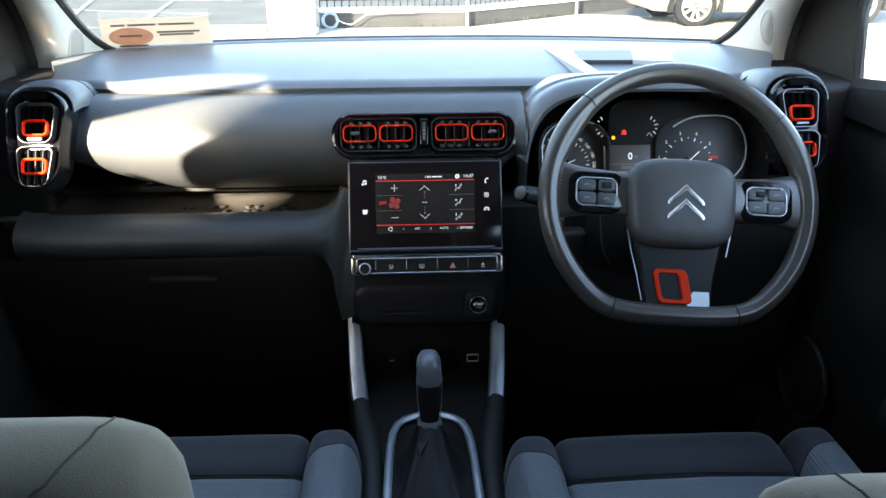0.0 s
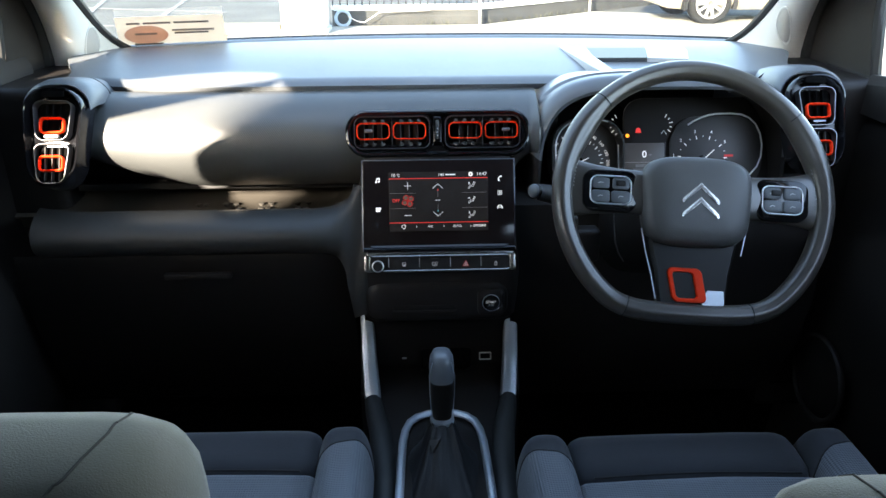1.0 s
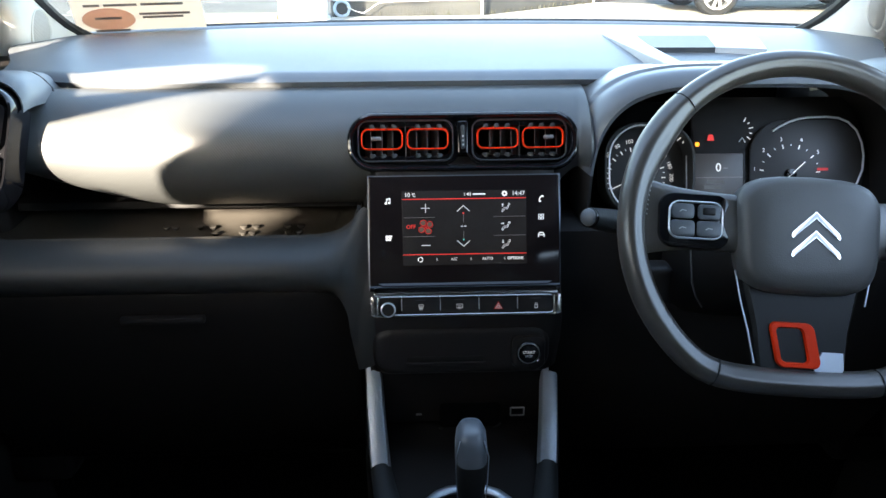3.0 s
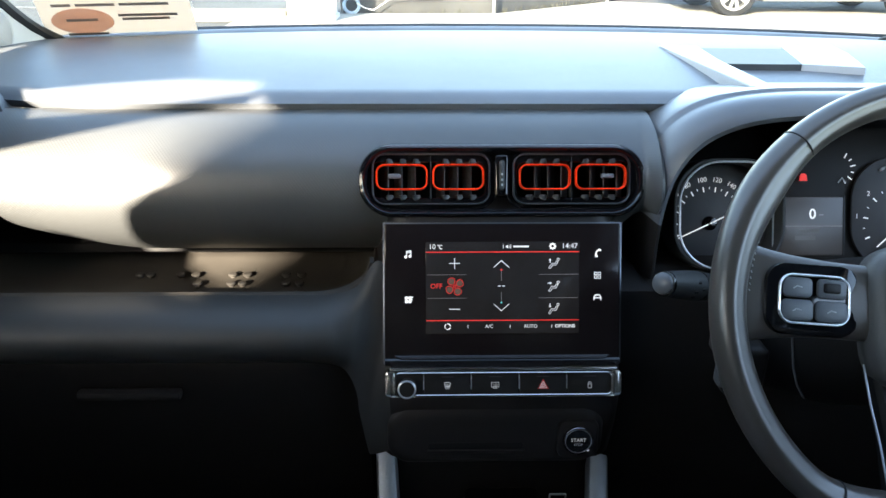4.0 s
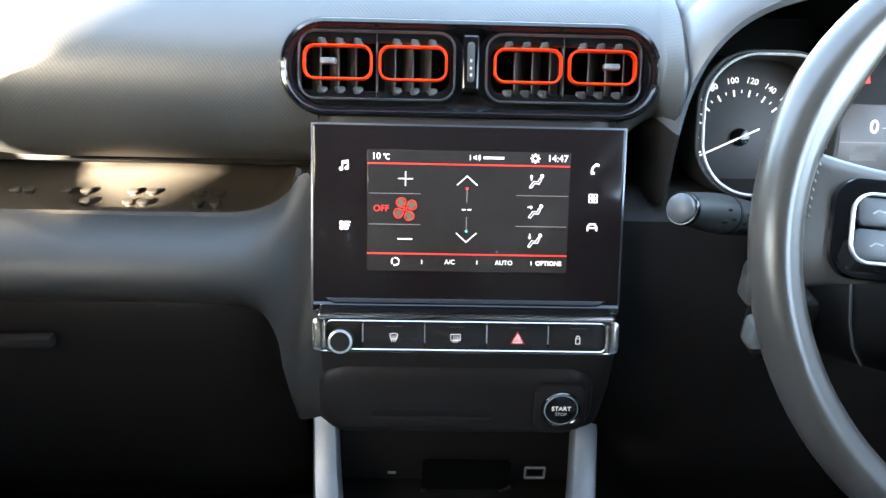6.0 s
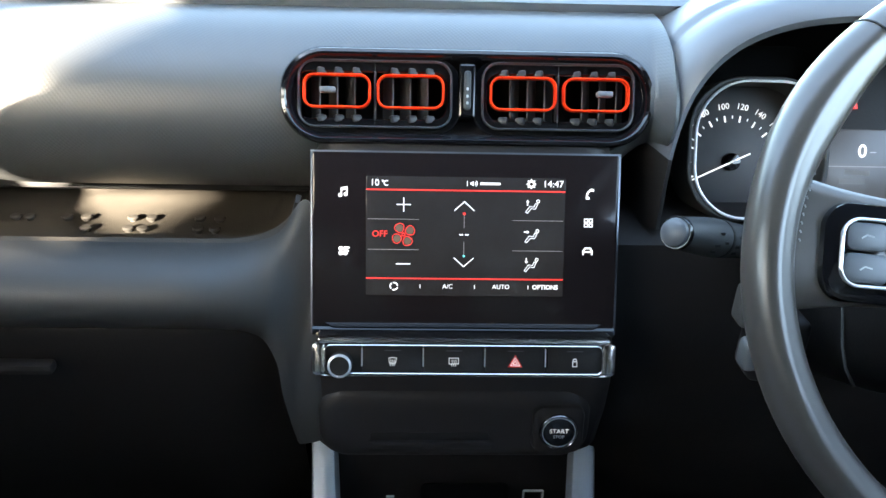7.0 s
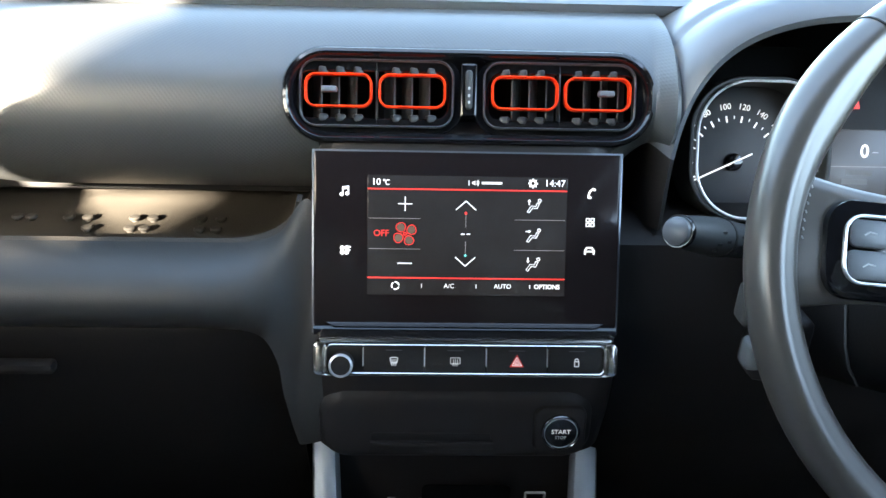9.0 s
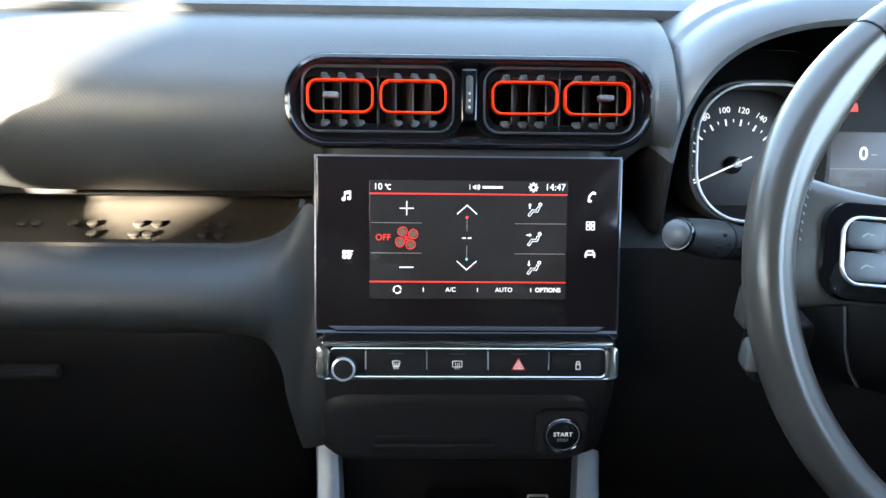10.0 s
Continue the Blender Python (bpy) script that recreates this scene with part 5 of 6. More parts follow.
stalk("indicator_stalk", "dark grey indicator and light stalk on the steering column", (0.137, 1.127, 1.014), (0.245, 1.215, 0.962), 0.0112)
stalk("wiper_stalk", "dark grey wiper stalk on the steering column", (0.535, 1.127, 1.010), (0.43, 1.215, 0.962), 0.0112)
rem = thing("audio_remote", "small dark audio remote pod with a pale tip below the stalk", "remote", pose(0.211, 1.105, 0.932))
b = bm_()
box(b, -0.016, 0.022, -0.010, 0.02, -0.020, 0.03, 0.008, 3)
part("pod", b, BLACK, rem)
b = bm_()
box(b, -0.0245, -0.012, -0.016, 0.0, -0.006, 0.016, 0.005, 3)
part("pale_tip", b, mat("pale grey plastic", (0.13, 0.13, 0.125), 0.5), rem, "pale grey tip")
b = bm_()
box(b, -0.0255, -0.010, 0.0, 0.02, 0.018, 0.048, 0.006, 3)
part("bracket", b, mat("greige plastic", (0.075, 0.07, 0.062), 0.6), rem)

# ---------------------------------------------------------------- centre console and gear lever
con = thing("centre_console", "dark centre console with silver side trims and a gear surround", "centre console", pose(0, 0, 0))
body = bm_()
loops = []
for y, w_, z in ((1.36, 0.13, 0.66), (1.24, 0.128, 0.655), (1.17, 0.122, 0.650), (1.12, 0.108, 0.644), (1.06, 0.094, 0.640), (0.98, 0.085, 0.638), (0.9, 0.082, 0.636), (0.7, 0.085, 0.63), (0.5, 0.085, 0.62)):
    c = 0.014
    loops.append([(-w_ - 0.012, y, 0.33), (-w_, y, z - c)] + [(-w_ + c - c * math.cos(a), y, z - c + c * math.sin(a)) for a in lin(0.3, 1.57, 4)] + [(w_ - c + c * math.cos(a), y, z - c + c * math.sin(a)) for a in lin(1.57, 0.3, 4)] + [(w_, y, z - c), (w_ + 0.012, y, 0.33)])
loft(body, loops, cap0=True, cap1=True)
part("body", body, BLACK, con)
for s in (-1, 1):
    b = bm_()
    secs = []
    for x, y, z, w_ in ((0.1225, 1.228, 0.785, 0.010), (0.122, 1.218, 0.755, 0.0115), (0.119, 1.185, 0.71, 0.0125), (0.1145, 1.150, 0.668, 0.0135), (0.1125, 1.138, 0.652, 0.0135)):
        secs.append([(s * (x + u), y + v, z + q) for u, v, q in ((-w_, 0.012, -0.007), (-w_, 0.001, 0.0), (-w_ * 0.8, -0.003, 0.001), (0.0, -0.005, 0.002), (w_ * 0.8, -0.002, 0.001), (w_, 0.003, 0.0), (w_, 0.014, -0.007))])
    loft(b, secs, cap0=True, cap1=True)
    part("side_trim", b, SILVER, con, "brushed silver side trim")
    b = bm_()
    tube(b, [(s * 0.1125, 1.142, 0.648), (s * 0.107, 1.115, 0.640), (s * 0.097, 1.07, 0.636), (s * 0.088, 1.0, 0.634), (s * 0.084, 0.9, 0.632), (s * 0.085, 0.7, 0.626)], [0.014, 0.016, 0.018, 0.018, 0.017, 0.016], 12)
    part("side_rail", b, LOWER, con)
    b = bm_()
    loft(b, [[(s * x, y, z) for y, z in ((1.40, 0.80), (1.255, 0.80), (1.225, 0.74), (1.165, 0.645), (1.165, 0.45), (1.40, 0.45))] for x in (0.118, 0.134)], cap0=True, cap1=True)
    part("side_wall", b, BLACK, con)
gf = bm_()
half = [(0.064, 0.86, 0.650), (0.0635, 0.92, 0.652), (0.062, 0.98, 0.654), (0.0605, 1.02, 0.655), (0.057, 1.048, 0.656), (0.050, 1.068, 0.657), (0.038, 1.081, 0.657), (0.024, 1.088, 0.657), (0.008, 1.091, 0.657)]
path = [(-x, y, z) for x, y, z in half] + half[::-1] + [(0.05, 0.83, 0.65), (-0.05, 0.83, 0.65)]
tube(gf, path, 0.0064, 10, closed=True, squash=0.8)
part("gear_surround", gf, SILVER, con, "silver gear surround")
part("gear_plate", loft(bm_(), [[(x * k, 0.96 + (y - 0.96) * k, 0.652 if k < 1 else 0.648) for x, y, z in path] for k in (1.0, 0.9)], cap0=True, cap1=True), BLACK, con)
tick = bm_()
box(tick, -0.045, 0.045, 0.872, 0.884, 0.650, 0.657, 0.002)
part("rear_bar", tick, SILVER, con)

lev = thing("gear_lever", "black gear lever with a leather gaiter and bright collar", "gear lever", pose(-0.002, 1.0, 0.645))
gt = bm_()
loops = []
for z, wx, wy, cy in ((0.0, 0.052, 0.085, -0.045), (0.012, 0.046, 0.075, -0.042), (0.03, 0.033, 0.05, -0.03), (0.05, 0.023, 0.028, -0.012), (0.066, 0.016, 0.016, 0.0)):
    loops.append([((wx + 0.004 * math.sin(5 * a + z * 90) * (1 - z / 0.07)) * math.copysign(abs(math.cos(a)) ** 0.7, math.cos(a)), cy + wy * math.copysign(abs(math.sin(a)) ** 0.7, math.sin(a)), z + 0.003 * math.sin(7 * a)) for a in [2 * math.pi * k / 40 for k in range(40)]])
loft(gt, loops, cap0=True, cap1=True)
gt = part("gaiter", gt, GAITER, lev, "wrinkled black leather gaiter")
sm = bm_()
tube(sm, [(0.001, -0.118, 0.012), (0.002, -0.085, 0.028), (0.001, -0.05, 0.045), (0.0, -0.02, 0.062)], 0.0012, 6)
part("seam", sm, INK, gt)
part("grey_triangle", loft(bm_(), [[(x - 0.35 * o, y - 0.48 * o, z + 0.78 * o) for x, y, z in ((-0.018, -0.032, 0.053), (-0.003, -0.034, 0.056), (-0.014, -0.047, 0.043))] for o in (0.0005, 0.003)], cap0=True, cap1=True), VANE, lev, "small grey triangle on the gaiter")
part("collar", lathe(bm_(), [(0.0155, 0.060), (0.0175, 0.064), (0.0175, 0.070), (0.0155, 0.074)], 24), SILVER, lev, "bright collar")
kb = bm_()
loops = []
for z, wx, wy, cy in ((0.072, 0.0135, 0.014, 0.0), (0.085, 0.0145, 0.0155, 0.001), (0.11, 0.0165, 0.019, 0.003), (0.135, 0.0178, 0.0225, 0.006), (0.152, 0.0176, 0.024, 0.008), (0.163, 0.0165, 0.0225, 0.009), (0.171, 0.013, 0.018, 0.009), (0.175, 0.007, 0.010, 0.009)):
    loops.append([(wx * math.copysign(abs(math.cos(a)) ** 0.75, math.cos(a)), cy + wy * math.copysign(abs(math.sin(a)) ** 0.75, math.sin(a)), z) for a in [2 * math.pi * k / 32 for k in range(32)]])
loft(kb, loops[:4], cap0=True, cap1=True)
knob = part("knob", kb, BLACK, lev)
# the sky light on the knob's top is put into this half's lighter grey
kt = bm_()
loft(kt, [[(x * 1.004, y, z) for x, y, z in lp] for lp in loops[3:]], cap0=True, cap1=True)
part("knob_skylit_half", kt, KNOB_SKYLIT, knob, "lighter upper half standing for sky light")
kc = bm_()
tube(kc, [(s, y, z) for s, y, z in ((-0.0148, -0.012, 0.078), (-0.0172, -0.014, 0.12), (-0.0178, -0.014, 0.15), (-0.013, -0.010, 0.168))], 0.0006, 6)
tube(kc, [(s, y, z) for s, y, z in ((0.0148, -0.012, 0.078), (0.0172, -0.014, 0.12), (0.0178, -0.014, 0.15), (0.013, -0.010, 0.168))], 0.0006, 6)
part("knob_trim", kc, SILVER, lev)

# ---------------------------------------------------------------- seats
PIPING = mat("dark brown piping", (0.035, 0.028, 0.022), 0.9)


def seat(s, dy, back, label):
    t = thing("front_seat", label, "car seat", pose(s * 0.337, dy, 0.32), "front seats")

    def soft(nm, x0, x1, y0, y1, z0, z1, bev, m, label="", lean=0.0, crown=0.0, parent=None):
        b = bm_()
        box(b, x0, x1, y0, y1, z0, z1, bev, 5)
        bmesh.ops.subdivide_edges(b, edges=[e for e in b.edges if e.calc_length() > 0.08], cuts=4, use_grid_fill=True)
        for v in b.verts:
            v.co.y -= lean * (v.co.z - z0)
            fx = (v.co.x - x0) / (x1 - x0)
            if v.co.z > (z0 + z1) / 2:
                v.co.z += crown * math.sin(math.pi * min(max(fx, 0), 1)) + 0.0015 * noise.noise(v.co * 25)
        return part(nm, b, m, parent or t, label, sharp=60)
    soft("seat_base", -0.21, 0.21, 0.42, 0.96, 0.02, 0.26, 0.03, BLACK)
    cu = soft("cushion", -0.166, 0.166, 0.40, 0.922, 0.22, 0.369, 0.020, SEATMESH, "grey mesh cloth", crown=0.006)
    soft("cushion_front", -0.166, 0.166, 0.919, 1.02, 0.19, 0.374, 0.036, SEATDARK, "dark blue-grey front band", crown=0.004)
    part("seam", tube(bm_(), [(x, 0.9205, 0.3695 + 0.006 * math.sin(math.pi * (x + 0.157) / 0.314)) for x in lin(-0.14, 0.14, 12)], 0.0016, 6), RUBBER, cu)
    for k in (-1, 1):
        def side(u, y, k=k):
            a = math.pi * u
            c = math.cos(a)
            f = max(0.0, (y - 0.965) / 0.048)
            zf = max(0.0, 1 - f ** 2.6) ** (1 / 2.6)
            z = 0.20 + 0.201 * zf * math.sin(a) ** 0.42
            return (k * 0.1965 + (0.0415 - 0.004 * f) * math.copysign(abs(c) ** 0.62, c), y, z + 0.0012 * noise.noise(Vector((c * 2, y * 30, k))))

        def edge(u, k=k):
            q = u if k < 0 else 1 - u
            return 0.918 + 0.040 * smooth(1.15 * q)
        us = lin(0.0, 1.0, 25)
        part("bolster_front", grid(bm_(), lambda u, v: side(u, edge(u) + (1.013 - edge(u)) * math.sin(v * math.pi / 2)), us, lin(0, 1, 18)), SEATDARK, t, "dark blue-grey cloth", sharp=60)
        part("bolster", grid(bm_(), lambda u, v: side(u, edge(u) + (0.40 - edge(u)) * v), us, lin(0, 1, 20)), SEATMESH, t, "grey mesh cloth", sharp=60)
        part("seam", tube(bm_(), [side(u, edge(u)) for u in lin(0.06, 0.94, 20)], 0.0010, 6), RUBBER, cu)
    bk = soft("backrest", -0.182 - max(0.0, 0.012 * s), 0.182, 0.40 + back, 0.53 + back, 0.24, 0.790 - max(0.0, 0.006 * s), 0.06, SEATBEIGE, "greige cloth backrest", lean=0.04)
    pp = bm_()
    tree = BVHTree.FromObject(bk, bpy.context.evaluated_depsgraph_get())
    seam = [Vector((-s * x, y + back, z)) for x, y, z in ((0.06, 0.37, 0.64), (0.075, 0.37, 0.69), (0.092, 0.375, 0.735), (0.115, 0.385, 0.785), (0.130, 0.42, 0.81), (0.138, 0.46, 0.81), (0.140, 0.50, 0.80), (0.135, 0.54, 0.77))]
    fine = [a.lerp(b, k / 8) for a, b in zip(seam, seam[1:]) for k in range(8)]
    tube(pp, [tree.find_nearest(q)[0] for q in fine], 0.0009, 6)
    part("piping", pp, PIPING, bk)
    for k in (-1, 1):
        soft("back_bolster", 0.14 * k - 0.055, 0.14 * k + 0.055, 0.40, 0.50, 0.26, 0.62, 0.045, SEATMESH, lean=0.06)
    hr = soft("headrest", -0.09, 0.09, 0.345 + back, 0.43 + back, 0.85, 1.03, 0.04, SEATDARK, "dark cloth headrest")
    for k in (-1, 1):
        b = bm_()
        tube(b, [(k * 0.05, 0.41 + back, 0.77), (k * 0.05, 0.40 + back, 0.88)], 0.006, 10)
        part("post", b, CHROME, hr)


seat(-1, 0.0, 0.0, "grey and blue-grey cloth passenger seat beside the console")
seat(1, -0.03, -0.035, "grey and blue-grey cloth driver's seat behind the steering wheel")

# ---------------------------------------------------------------- windscreen sticker and wipers
stk = thing("windscreen_sticker", "pale rectangular dealer sticker with a red oval on the windscreen", "sticker", pose(0, 0, 0))
def on_screen(x0, x1, v0, v1, off):
    def f(u, v):
        xx = x0 + (x1 - x0) * u
        vv = v0 + (v1 - v0) * v
        xx *= 1 - 0.05 * v
        p = Vector(windscreen(xx / (0.70 - 0.13 * vv), vv))
        return p + Vector((0, -off, -off))
    return f
part("sheet", grid(bm_(), on_screen(-0.628, -0.428, 0.045, 0.175, 0.006), lin(0, 1, 8), lin(0, 1, 4)), paper("pale paper", (0.95, 0.80, 0.66)), stk, thick=0.0006)
ov = bm_()
f = on_screen(-0.628, -0.428, 0.045, 0.175, 0.0085)
loft(ov, [[f(0.26 + 0.2 * k * math.cos(a), 0.40 + 0.34 * k * math.sin(a)) for a in [2 * math.pi * i / 24 for i in range(24)]] for k in (1.0, 0.5)], cap1=True)
part("oval", ov, paper("faded red print", (0.72, 0.44, 0.34)), stk)
for u0, u1, v0 in ((0.10, 0.22, 0.8), (0.25, 0.50, 0.8), (0.53, 0.86, 0.8), (0.16, 0.36, 0.42), (0.50, 0.9, 0.52), (0.52, 0.84, 0.42), (0.14, 0.40, 0.04)):
    part("bar", grid(bm_(), lambda a, b2, u0=u0, u1=u1, v0=v0: f(u0 + (u1 - u0) * a, v0 + 0.07 * b2) + Vector((0, -0.001, -0.001)), lin(0, 1, 4), lin(0, 1, 2)), mat("dark print", (0.3, 0.23, 0.2), 0.6) if u0 == 0.10 else bpy.data.materials["dark print"], stk)
for x0, x1, s in ((-0.62, -0.25, 1), (0.10, 0.63, -1)):
    wp = thing("wiper", "black windscreen wiper blade resting at the foot of the glass", "wiper", pose(0, 0, 0), "wipers")
    b = bm_()
    tube(b, [Vector(windscreen(x / 0.70, 0.004 + 0.012 * math.sin(math.pi * (x - x0) / (x1 - x0)))) + Vector((0, 0.022, 0.0)) for x in lin(x0, x1, 12)], 0.006, 6)
    part("blade", b, RUBBER, wp)

# ---------------------------------------------------------------- outside
ASPHALT = mat("sunlit asphalt", (0.06, 0.06, 0.057), 0.9, grain=0.6, scale=60, var=0.25, stain=0.6)
CONCRETE = mat("pale concrete", (0.28, 0.265, 0.23), 0.9, grain=0.4, scale=30, var=0.2, stain=1.5)
WALLGREY = mat("grey rendered wall", (0.045, 0.045, 0.044), 0.9, grain=0.4, scale=40, var=0.3, stain=1.2)
WHITEPAINT = mat("white paint", (0.6, 0.6, 0.58), 0.7, var=0.06, stain=2)
WORNPAINT = mat("worn road paint", (0.14, 0.14, 0.135), 0.8, var=0.35, stain=4)
IRON = mat("dark iron", (0.015, 0.015, 0.015), 0.6, spec=0.2)
CARPAINT = mat("pale car paint", (0.17, 0.155, 0.13), 0.3, coat=0.6, var=0.03)
TYRE = mat("tyre rubber", (0.013, 0.013, 0.013), 0.8, spec=0.2)
ALLOY = mat("alloy", (0.6, 0.6, 0.6), 0.3, 0.9)
BLUE = mat("blue plastic", (0.3, 0.38, 0.46), 0.5, var=0.2, stain=9)

shell("ground", grid(bm_(), lambda x, y: (x, y, 0.0), lin(-600, 600, 13), lin(-600, 600, 13)), ASPHALT, "sunlit asphalt forecourt round the car", "ground")
slab = bm_()
loft(slab, [[(-1.2, 2.6, z), (9, 2.6, z), (9, 11.3, z), (3.1, 13.8, z), (1.0, 12.0, z), (-1.2, 11.95, z), (-2.7, 11.0, z), (-2.7, 6, z)] for z in (0.004, 0.02)], cap0=True, cap1=True)
shell("pavement", slab, CONCRETE, "pale sunlit concrete apron in front of the car", "pavement")
for x0, y0, x1, y1 in ((-9.0, 16.4, -3.6, 14.4), (-8.4, 13.2, -3.2, 12.0), (-9.0, 18.6, -3.6, 17.2)):
    b = bm_()
    stroke(b, [(x0, y0), (x1, y1)], 0.12, 0.004, 0.004)
    shell("road_marking", b, WORNPAINT, "white painted parking bay line on asphalt", "road marking")
for x0, y0, x1, y1 in ((-7.2, 18.4, -5.6, 12.8), (-5.2, 17.8, -4.3, 12.4)):
    b = bm_()
    stroke(b, [(x0, y0), (x1, y1)], 0.10, 0.0085, 0.004)
    shell("road_marking", b, WORNPAINT, "white painted parking bay line on asphalt", "road marking")

# unseen plain wall added behind the car to shape the sun: its end lets the low sun in on one side
b = bm_()
loft(b, [[(-2.49 + 0.894 * k - 0.013 * q, -3.06 - 0.447 * k - 0.027 * q, z) for k, z in ((0.022, 0.0), (7, 0.0), (7, 3.3), (0.34, 3.3), (-0.018, 2.886), (-0.012, 2.872), (0.022, 2.866))] for q in (0, 1)], cap0=True, cap1=True)
shell("sun_shaping_wall", b, WALLGREY, "unseen grey gable wall added behind the car to shape the sun", "wall")

# low wall with a coping and railings
wall = thing("low_wall", "low grey rendered wall with a white coping and iron railings", "wall")
path = [(-1.32, 12.05), (0.95, 12.12), (3.1, 13.95), (9.0, 18.9)]
b, c = bm_(), bm_()
for off0, off1, z0, z1, tgt in ((0.0, 0.2, 0.0, 0.235, b), (-0.03, 0.23, 0.235, 0.30, c)):
    loft(tgt, [[(x - 0.3 * off0, y + off0, z0), (x - 0.3 * off1, y + off1, z0), (x - 0.3 * off1, y + off1, z1), (x - 0.3 * off0, y + off0, z1)] for x, y in path], cap0=True, cap1=True)
part("wall", b, WALLGREY, wall, sharp=20)
part("coping", c, WHITEPAINT, wall, "white coping", sharp=20)
rails = bm_()
for (x0, y0), (x1, y1) in zip(path, path[1:]):
    n = int(math.hypot(x1 - x0, y1 - y0) / 0.11)
    for i in range(n):
        x, y = x0 + (x1 - x0) * i / n - 0.03, y0 + (y1 - y0) * i / n + 0.1
        box(rails, x - 0.008, x + 0.008, y - 0.008, y + 0.008, 0.30, 1.25)
    for z in (0.42, 1.2):
        tube(rails, [(x0 - 0.03, y0 + 0.1, z), (x1 - 0.03, y1 + 0.1, z)], 0.016, 6)
tagged(part("railing", rails, IRON, wall, "dark iron railings"), kind="stuff")

# weeds and litter of dry leaves along the foot of the wall
random.seed(4)
wd = bm_()
for (x0, y0), (x1, y1), n in ((path[1], path[2], 90), (path[2], path[3], 60), (path[0], path[1], 25)):
    for i in range(n):
        f = random.random()
        cx, cy = x0 + (x1 - x0) * f + random.uniform(-0.05, 0.05), y0 + (y1 - y0) * f - random.uniform(0.03, 0.14)
        for k in range(random.randint(2, 5)):
            a, h, l = random.uniform(0, 6.28), random.uniform(0.02, 0.09), random.uniform(0.01, 0.06)
            v = [wd.verts.new((cx + q[0], cy + q[1], q[2])) for q in ((-0.006 * math.sin(a), 0.006 * math.cos(a), 0.02), (0.006 * math.sin(a), -0.006 * math.cos(a), 0.02), (l * math.cos(a), l * math.sin(a), 0.02 + h))]
            wd.faces.new(v)
weeds = part("weeds", wd, mat("dry weeds", (0.05, 0.05, 0.035), 0.9, var=0.3, stain=3))
tagged(weeds, "dry weeds growing along the foot of the low wall", "weeds", kind="stuff")

# white gate pillar, beside it a lower block
pil = thing("gate_pillar", "white painted square gate pillar at the end of the wall", "pillar", pose(-1.66, 11.3, 0))
part("shaft", box(bm_(), -0.31, 0.31, -0.28, 0.28, 0.0, 1.9, 0.02), WHITEPAINT, pil)
part("foot", box(bm_(), -0.34, 0.34, -0.31, 0.31, 0.0, 0.08, 0.02), WHITEPAINT, pil)
part("cap", box(bm_(), -0.36, 0.36, -0.33, 0.33, 1.9, 2.0, 0.03), WHITEPAINT, pil)
kb = thing("kerb_block", "low buff stone kerb beside the gate pillar", "kerb", pose(-2.7, 11.25, 0))
part("stone", box(bm_(), -0.75, 0.70, -0.2, 0.2, 0.0, 0.14, 0.02), mat("buff stone", (0.18, 0.165, 0.12), 0.9, grain=0.4, scale=40, var=0.25), kb)

# blue hose reel with its cable
hose = thing("hose_coil", "blue coiled hose bundle hanging at the foot of the wall", "hose", pose(-1.18, 11.93, 0.0))
b = bm_()
for k in range(7):
    r = 0.11 + 0.010 * math.sin(k * 2.1)
    tube(b, [(r * math.cos(a), 0.012 * k - 0.04 + 0.01 * math.sin(3 * a + k), 0.135 + r * math.sin(a)) for a in [2 * math.pi * i / 20 for i in range(20)]], 0.013, 6, closed=True)
part("coil", b, BLUE, hose)
b = bm_()
tube(b, [(0.08, -0.05, 0.17), (0.2, -0.03, 0.10), (0.32, -0.02, 0.07), (0.45, -0.01, 0.15), (0.56, 0.0, 0.22), (0.8, 0.03, 0.232), (1.3, 0.05, 0.24)], 0.008, 6)
part("free_end", b, WHITEPAINT, hose, "pale free end of the hose")
for x, y, h in ((0.93, 11.98, 1.1), (3.02, 13.7, 1.1)):
    ps = thing("post", "thin grey steel post standing before the low wall", "post", pose(x, y, 0), "posts before the wall")
    part("shaft", lathe(bm_(), [(0.022, 0.0), (0.022, h), (0.016, h + 0.01)], 10), mat("galvanised", (0.45, 0.45, 0.44), 0.5, 0.5) if x < 1 else bpy.data.materials["galvanised"], ps)
    part("foot", lathe(bm_(), [(0.05, 0.0), (0.05, 0.012)], 12), bpy.data.materials["galvanised"], ps)


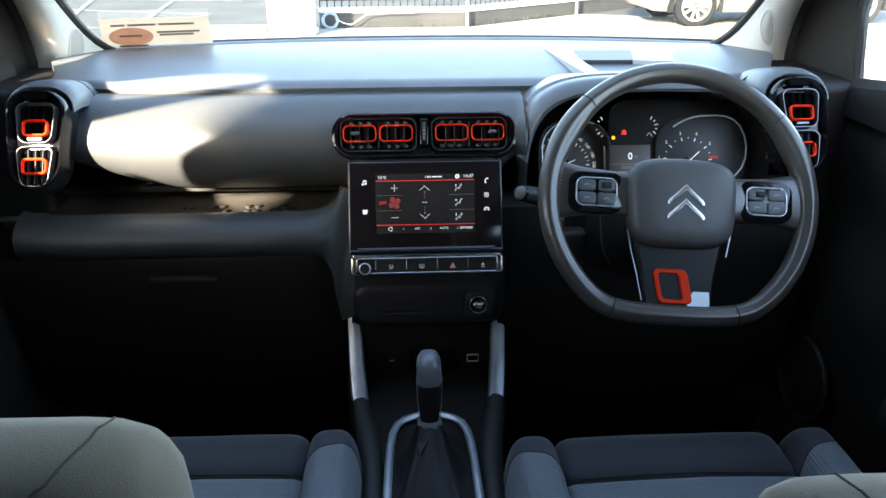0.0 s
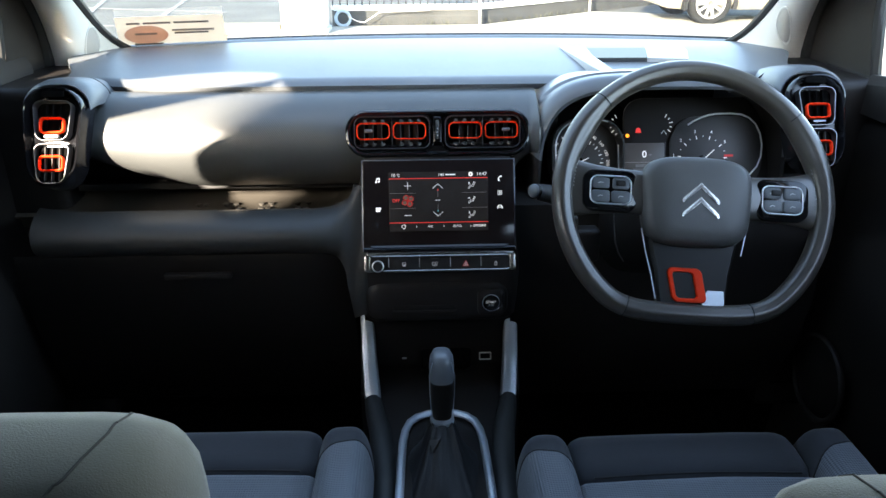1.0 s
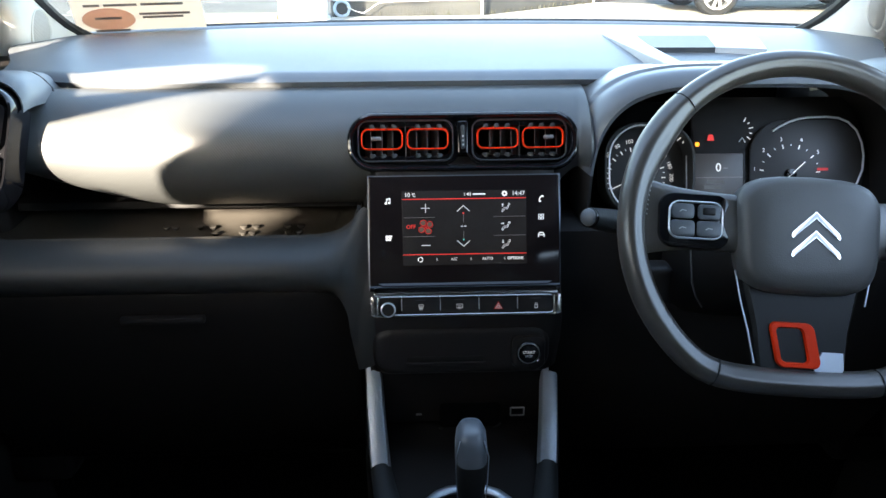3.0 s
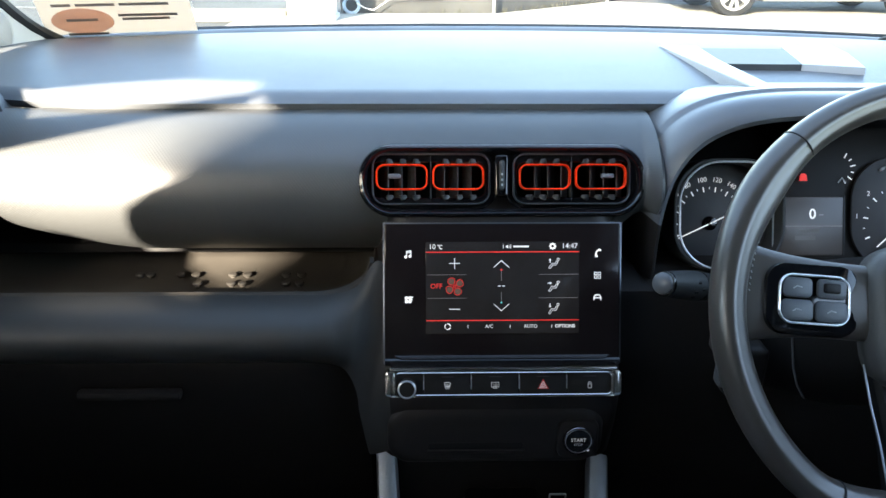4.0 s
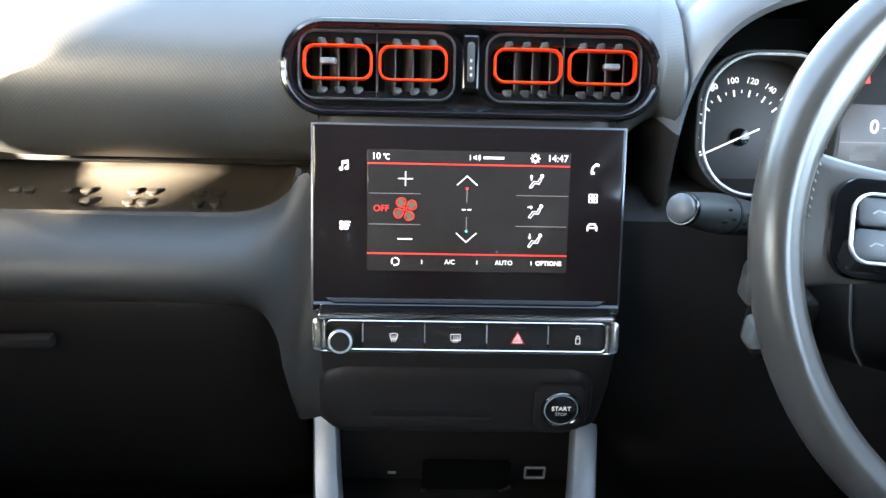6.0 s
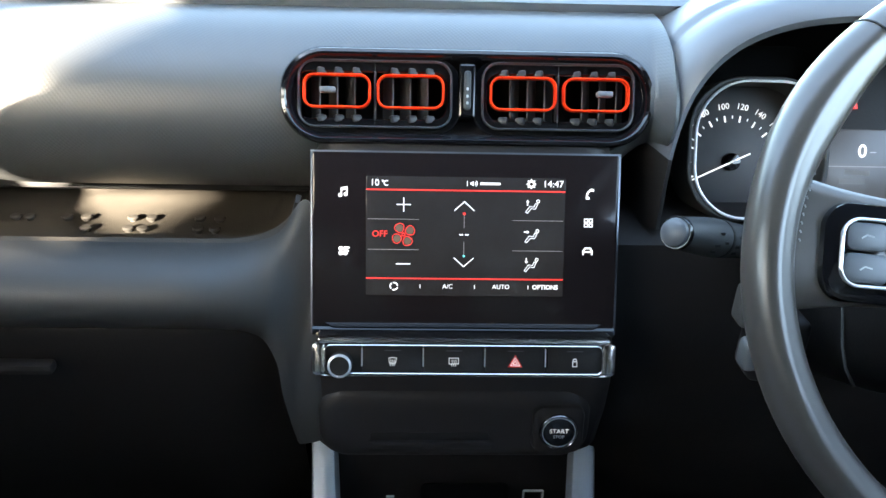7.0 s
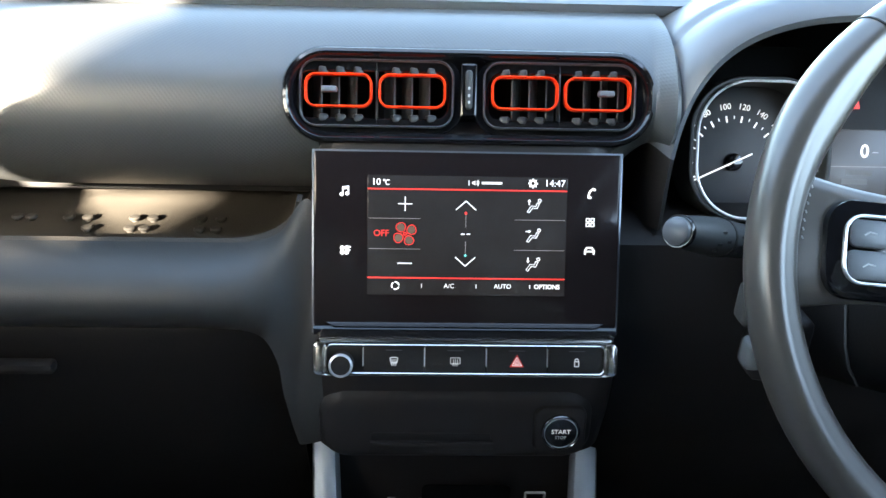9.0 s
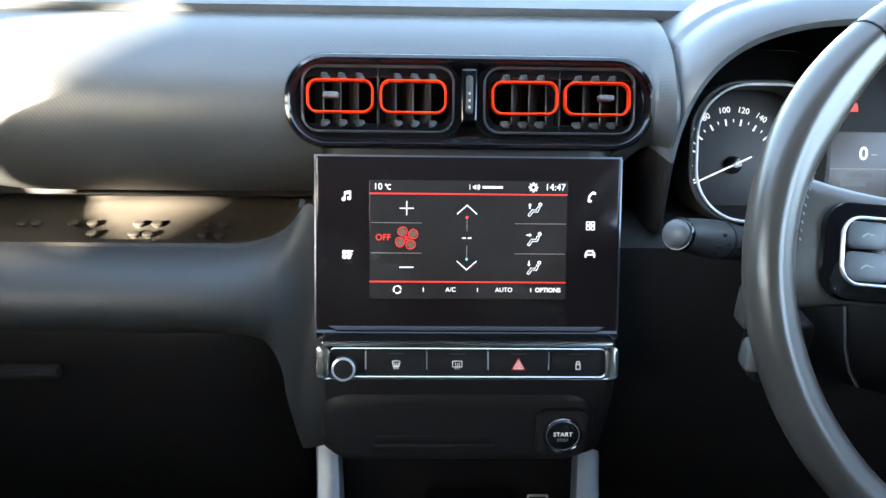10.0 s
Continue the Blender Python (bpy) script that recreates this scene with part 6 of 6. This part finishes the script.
# parked cars
def car(x, y, turn, label):
    t = thing("parked_car", label, "car", pose(x, y, 0, 0, 0, turn), "parked cars")
    L, W = 4.2, 1.75
    prof = [(-2.1, 0.35, 0.75), (-2.08, 0.30, 0.95), (-1.9, 0.24, 1.0), (-1.35, 0.22, 1.03), (-0.8, 0.22, 1.06), (0.2, 0.22, 1.07), (1.2, 0.22, 1.06), (1.85, 0.24, 1.02), (2.06, 0.32, 0.9), (2.1, 0.4, 0.7)]
    b = bm_()
    loops = []
    for px, z0, z1 in prof:
        w_ = W / 2 - 0.12 * (abs(px) / 2.1) ** 4
        loops.append([(px, -w_ * 0.9, z0), (px, -w_, z0 + 0.15), (px, -w_, (z0 + z1) / 2 + 0.1), (px, -w_ * 0.93, z1 - 0.03), (px, -w_ * 0.6, z1), (px, w_ * 0.6, z1), (px, w_ * 0.93, z1 - 0.03), (px, w_, (z0 + z1) / 2 + 0.1), (px, w_, z0 + 0.15), (px, w_ * 0.9, z0)])
    loft(b, loops, cap0=True, cap1=True)
    part("body", b, CARPAINT, t)
    b = bm_()
    loops = []
    for px, hh, f in ((-1.1, 1.04, 0.86), (-0.45, 1.50, 0.70), (0.3, 1.58, 0.70), (1.2, 1.55, 0.68), (1.9, 1.03, 0.80)):
        w_ = W / 2
        loops.append([(px, -w_ * 0.9, 1.03), (px, -w_ * f, hh - 0.03), (px, -w_ * f * 0.85, hh), (px, w_ * f * 0.85, hh), (px, w_ * f, hh - 0.03), (px, w_ * 0.9, 1.03)])
    loft(b, loops, cap0=True, cap1=True)
    part("roof", b, CARPAINT, t)
    for sy in (-1, 1):
        for x0, x1, h0, h1 in ((-0.85, -0.02, 1.10, 1.42), (0.06, 0.85, 1.10, 1.47), (0.93, 1.5, 1.10, 1.38)):
            g = bm_()
            loft(g, [[(x0, sy * (0.845 + o), h0), (x1, sy * (0.845 + o), h0), (x1 - 0.1, sy * (0.68 + o), h1), (x0 + 0.25, sy * (0.68 + o), h1)] for o in (0.0, 0.012)], cap0=True, cap1=True)
            part("side_window", g, GLOSS, t)
        for px in (-1.3, 1.32):
            wb = bm_()
            loft(wb, [[(px + r * math.cos(a), sy * yy, 0.325 + r * math.sin(a)) for a in [2 * math.pi * i / 32 for i in range(32)]] for r, yy in ((0.22, 0.86), (0.235, 0.885), (0.30, 0.885), (0.323, 0.86), (0.325, 0.70), (0.22, 0.70))], wrap=True)
            wl = part("wheel", wb, TYRE, t, "black tyre on a pale alloy rim")
            rb = bm_()
            loft(rb, [[(px + r * math.cos(a), sy * yy, 0.325 + r * math.sin(a)) for a in [2 * math.pi * i / 32 for i in range(32)]] for r, yy in ((0.232, 0.86), (0.232, 0.882), (0.205, 0.882), (0.2, 0.80))], closed=True)
            for k in range(10):
                a = 2 * math.pi * k / 10
                ca, sa = math.cos(a), math.sin(a)
                q = [(0.03, -0.022), (0.21, -0.012 if k % 2 else -0.03), (0.21, 0.03 if k % 2 else 0.012), (0.03, 0.022)]
                loft(rb, [[(px + u * ca - v * sa, sy * yy, 0.325 + u * sa + v * ca) for u, v in q] for yy in (0.855, 0.878)], cap0=True, cap1=True)
            part("rim", rb, ALLOY, wl)
            db = bm_()
            loft(db, [[(px + 0.21 * math.cos(a), sy * yy, 0.325 + 0.21 * math.sin(a)) for a in [2 * math.pi * i / 24 for i in range(24)]] for yy in (0.72, 0.80)], cap0=True, cap1=True)
            part("brake", db, IRON, wl)
            ab = bm_()
            loft(ab, [[(px + r * math.cos(a), sy * yy, 0.325 + r * math.sin(a)) for a in lin(-0.25, math.pi + 0.25, 20)] for r, yy in ((0.34, 0.60), (0.36, 0.876), (0.42, 0.882), (0.42, 0.60))], closed=False)
            part("wheel_arch", ab, IRON, t)
    for sy in (-1, 1):
        for px in (-2.05, 2.05):
            b = bm_()
            box(b, px - 0.06, px + 0.06, sy * 0.62 - 0.16, sy * 0.62 + 0.16, 0.66, 0.80, 0.04, 3)
            part("lamp", b, mat("lamp lens", (0.6, 0.6, 0.6), 0.15) if "lamp lens" not in bpy.data.materials else bpy.data.materials["lamp lens"], t)


car(5.75, 12.65, 0, "pale parked car with alloy wheels beside the wall")
car(7.2, 8.0, 80, "pale parked car on the far side of the forecourt")

# own bonnet, ahead of the windscreen
bon = bm_()
grid(bon, lambda u, v: (u * (0.80 - 0.1 * v), 1.86 - 0.12 * (u * u) * (1 - v) + 0.95 * v, 1.085 - 0.05 * v - 0.10 * v * v - 0.05 * abs(u) ** 3), lin(-1, 1, 17), lin(0, 1, 9))
shell("bonnet", bon, mat("pale bonnet paint", (0.55, 0.55, 0.53), 0.3, coat=0.5, var=0.03), "pale painted bonnet ahead of the windscreen", "bonnet", thick=-0.02)
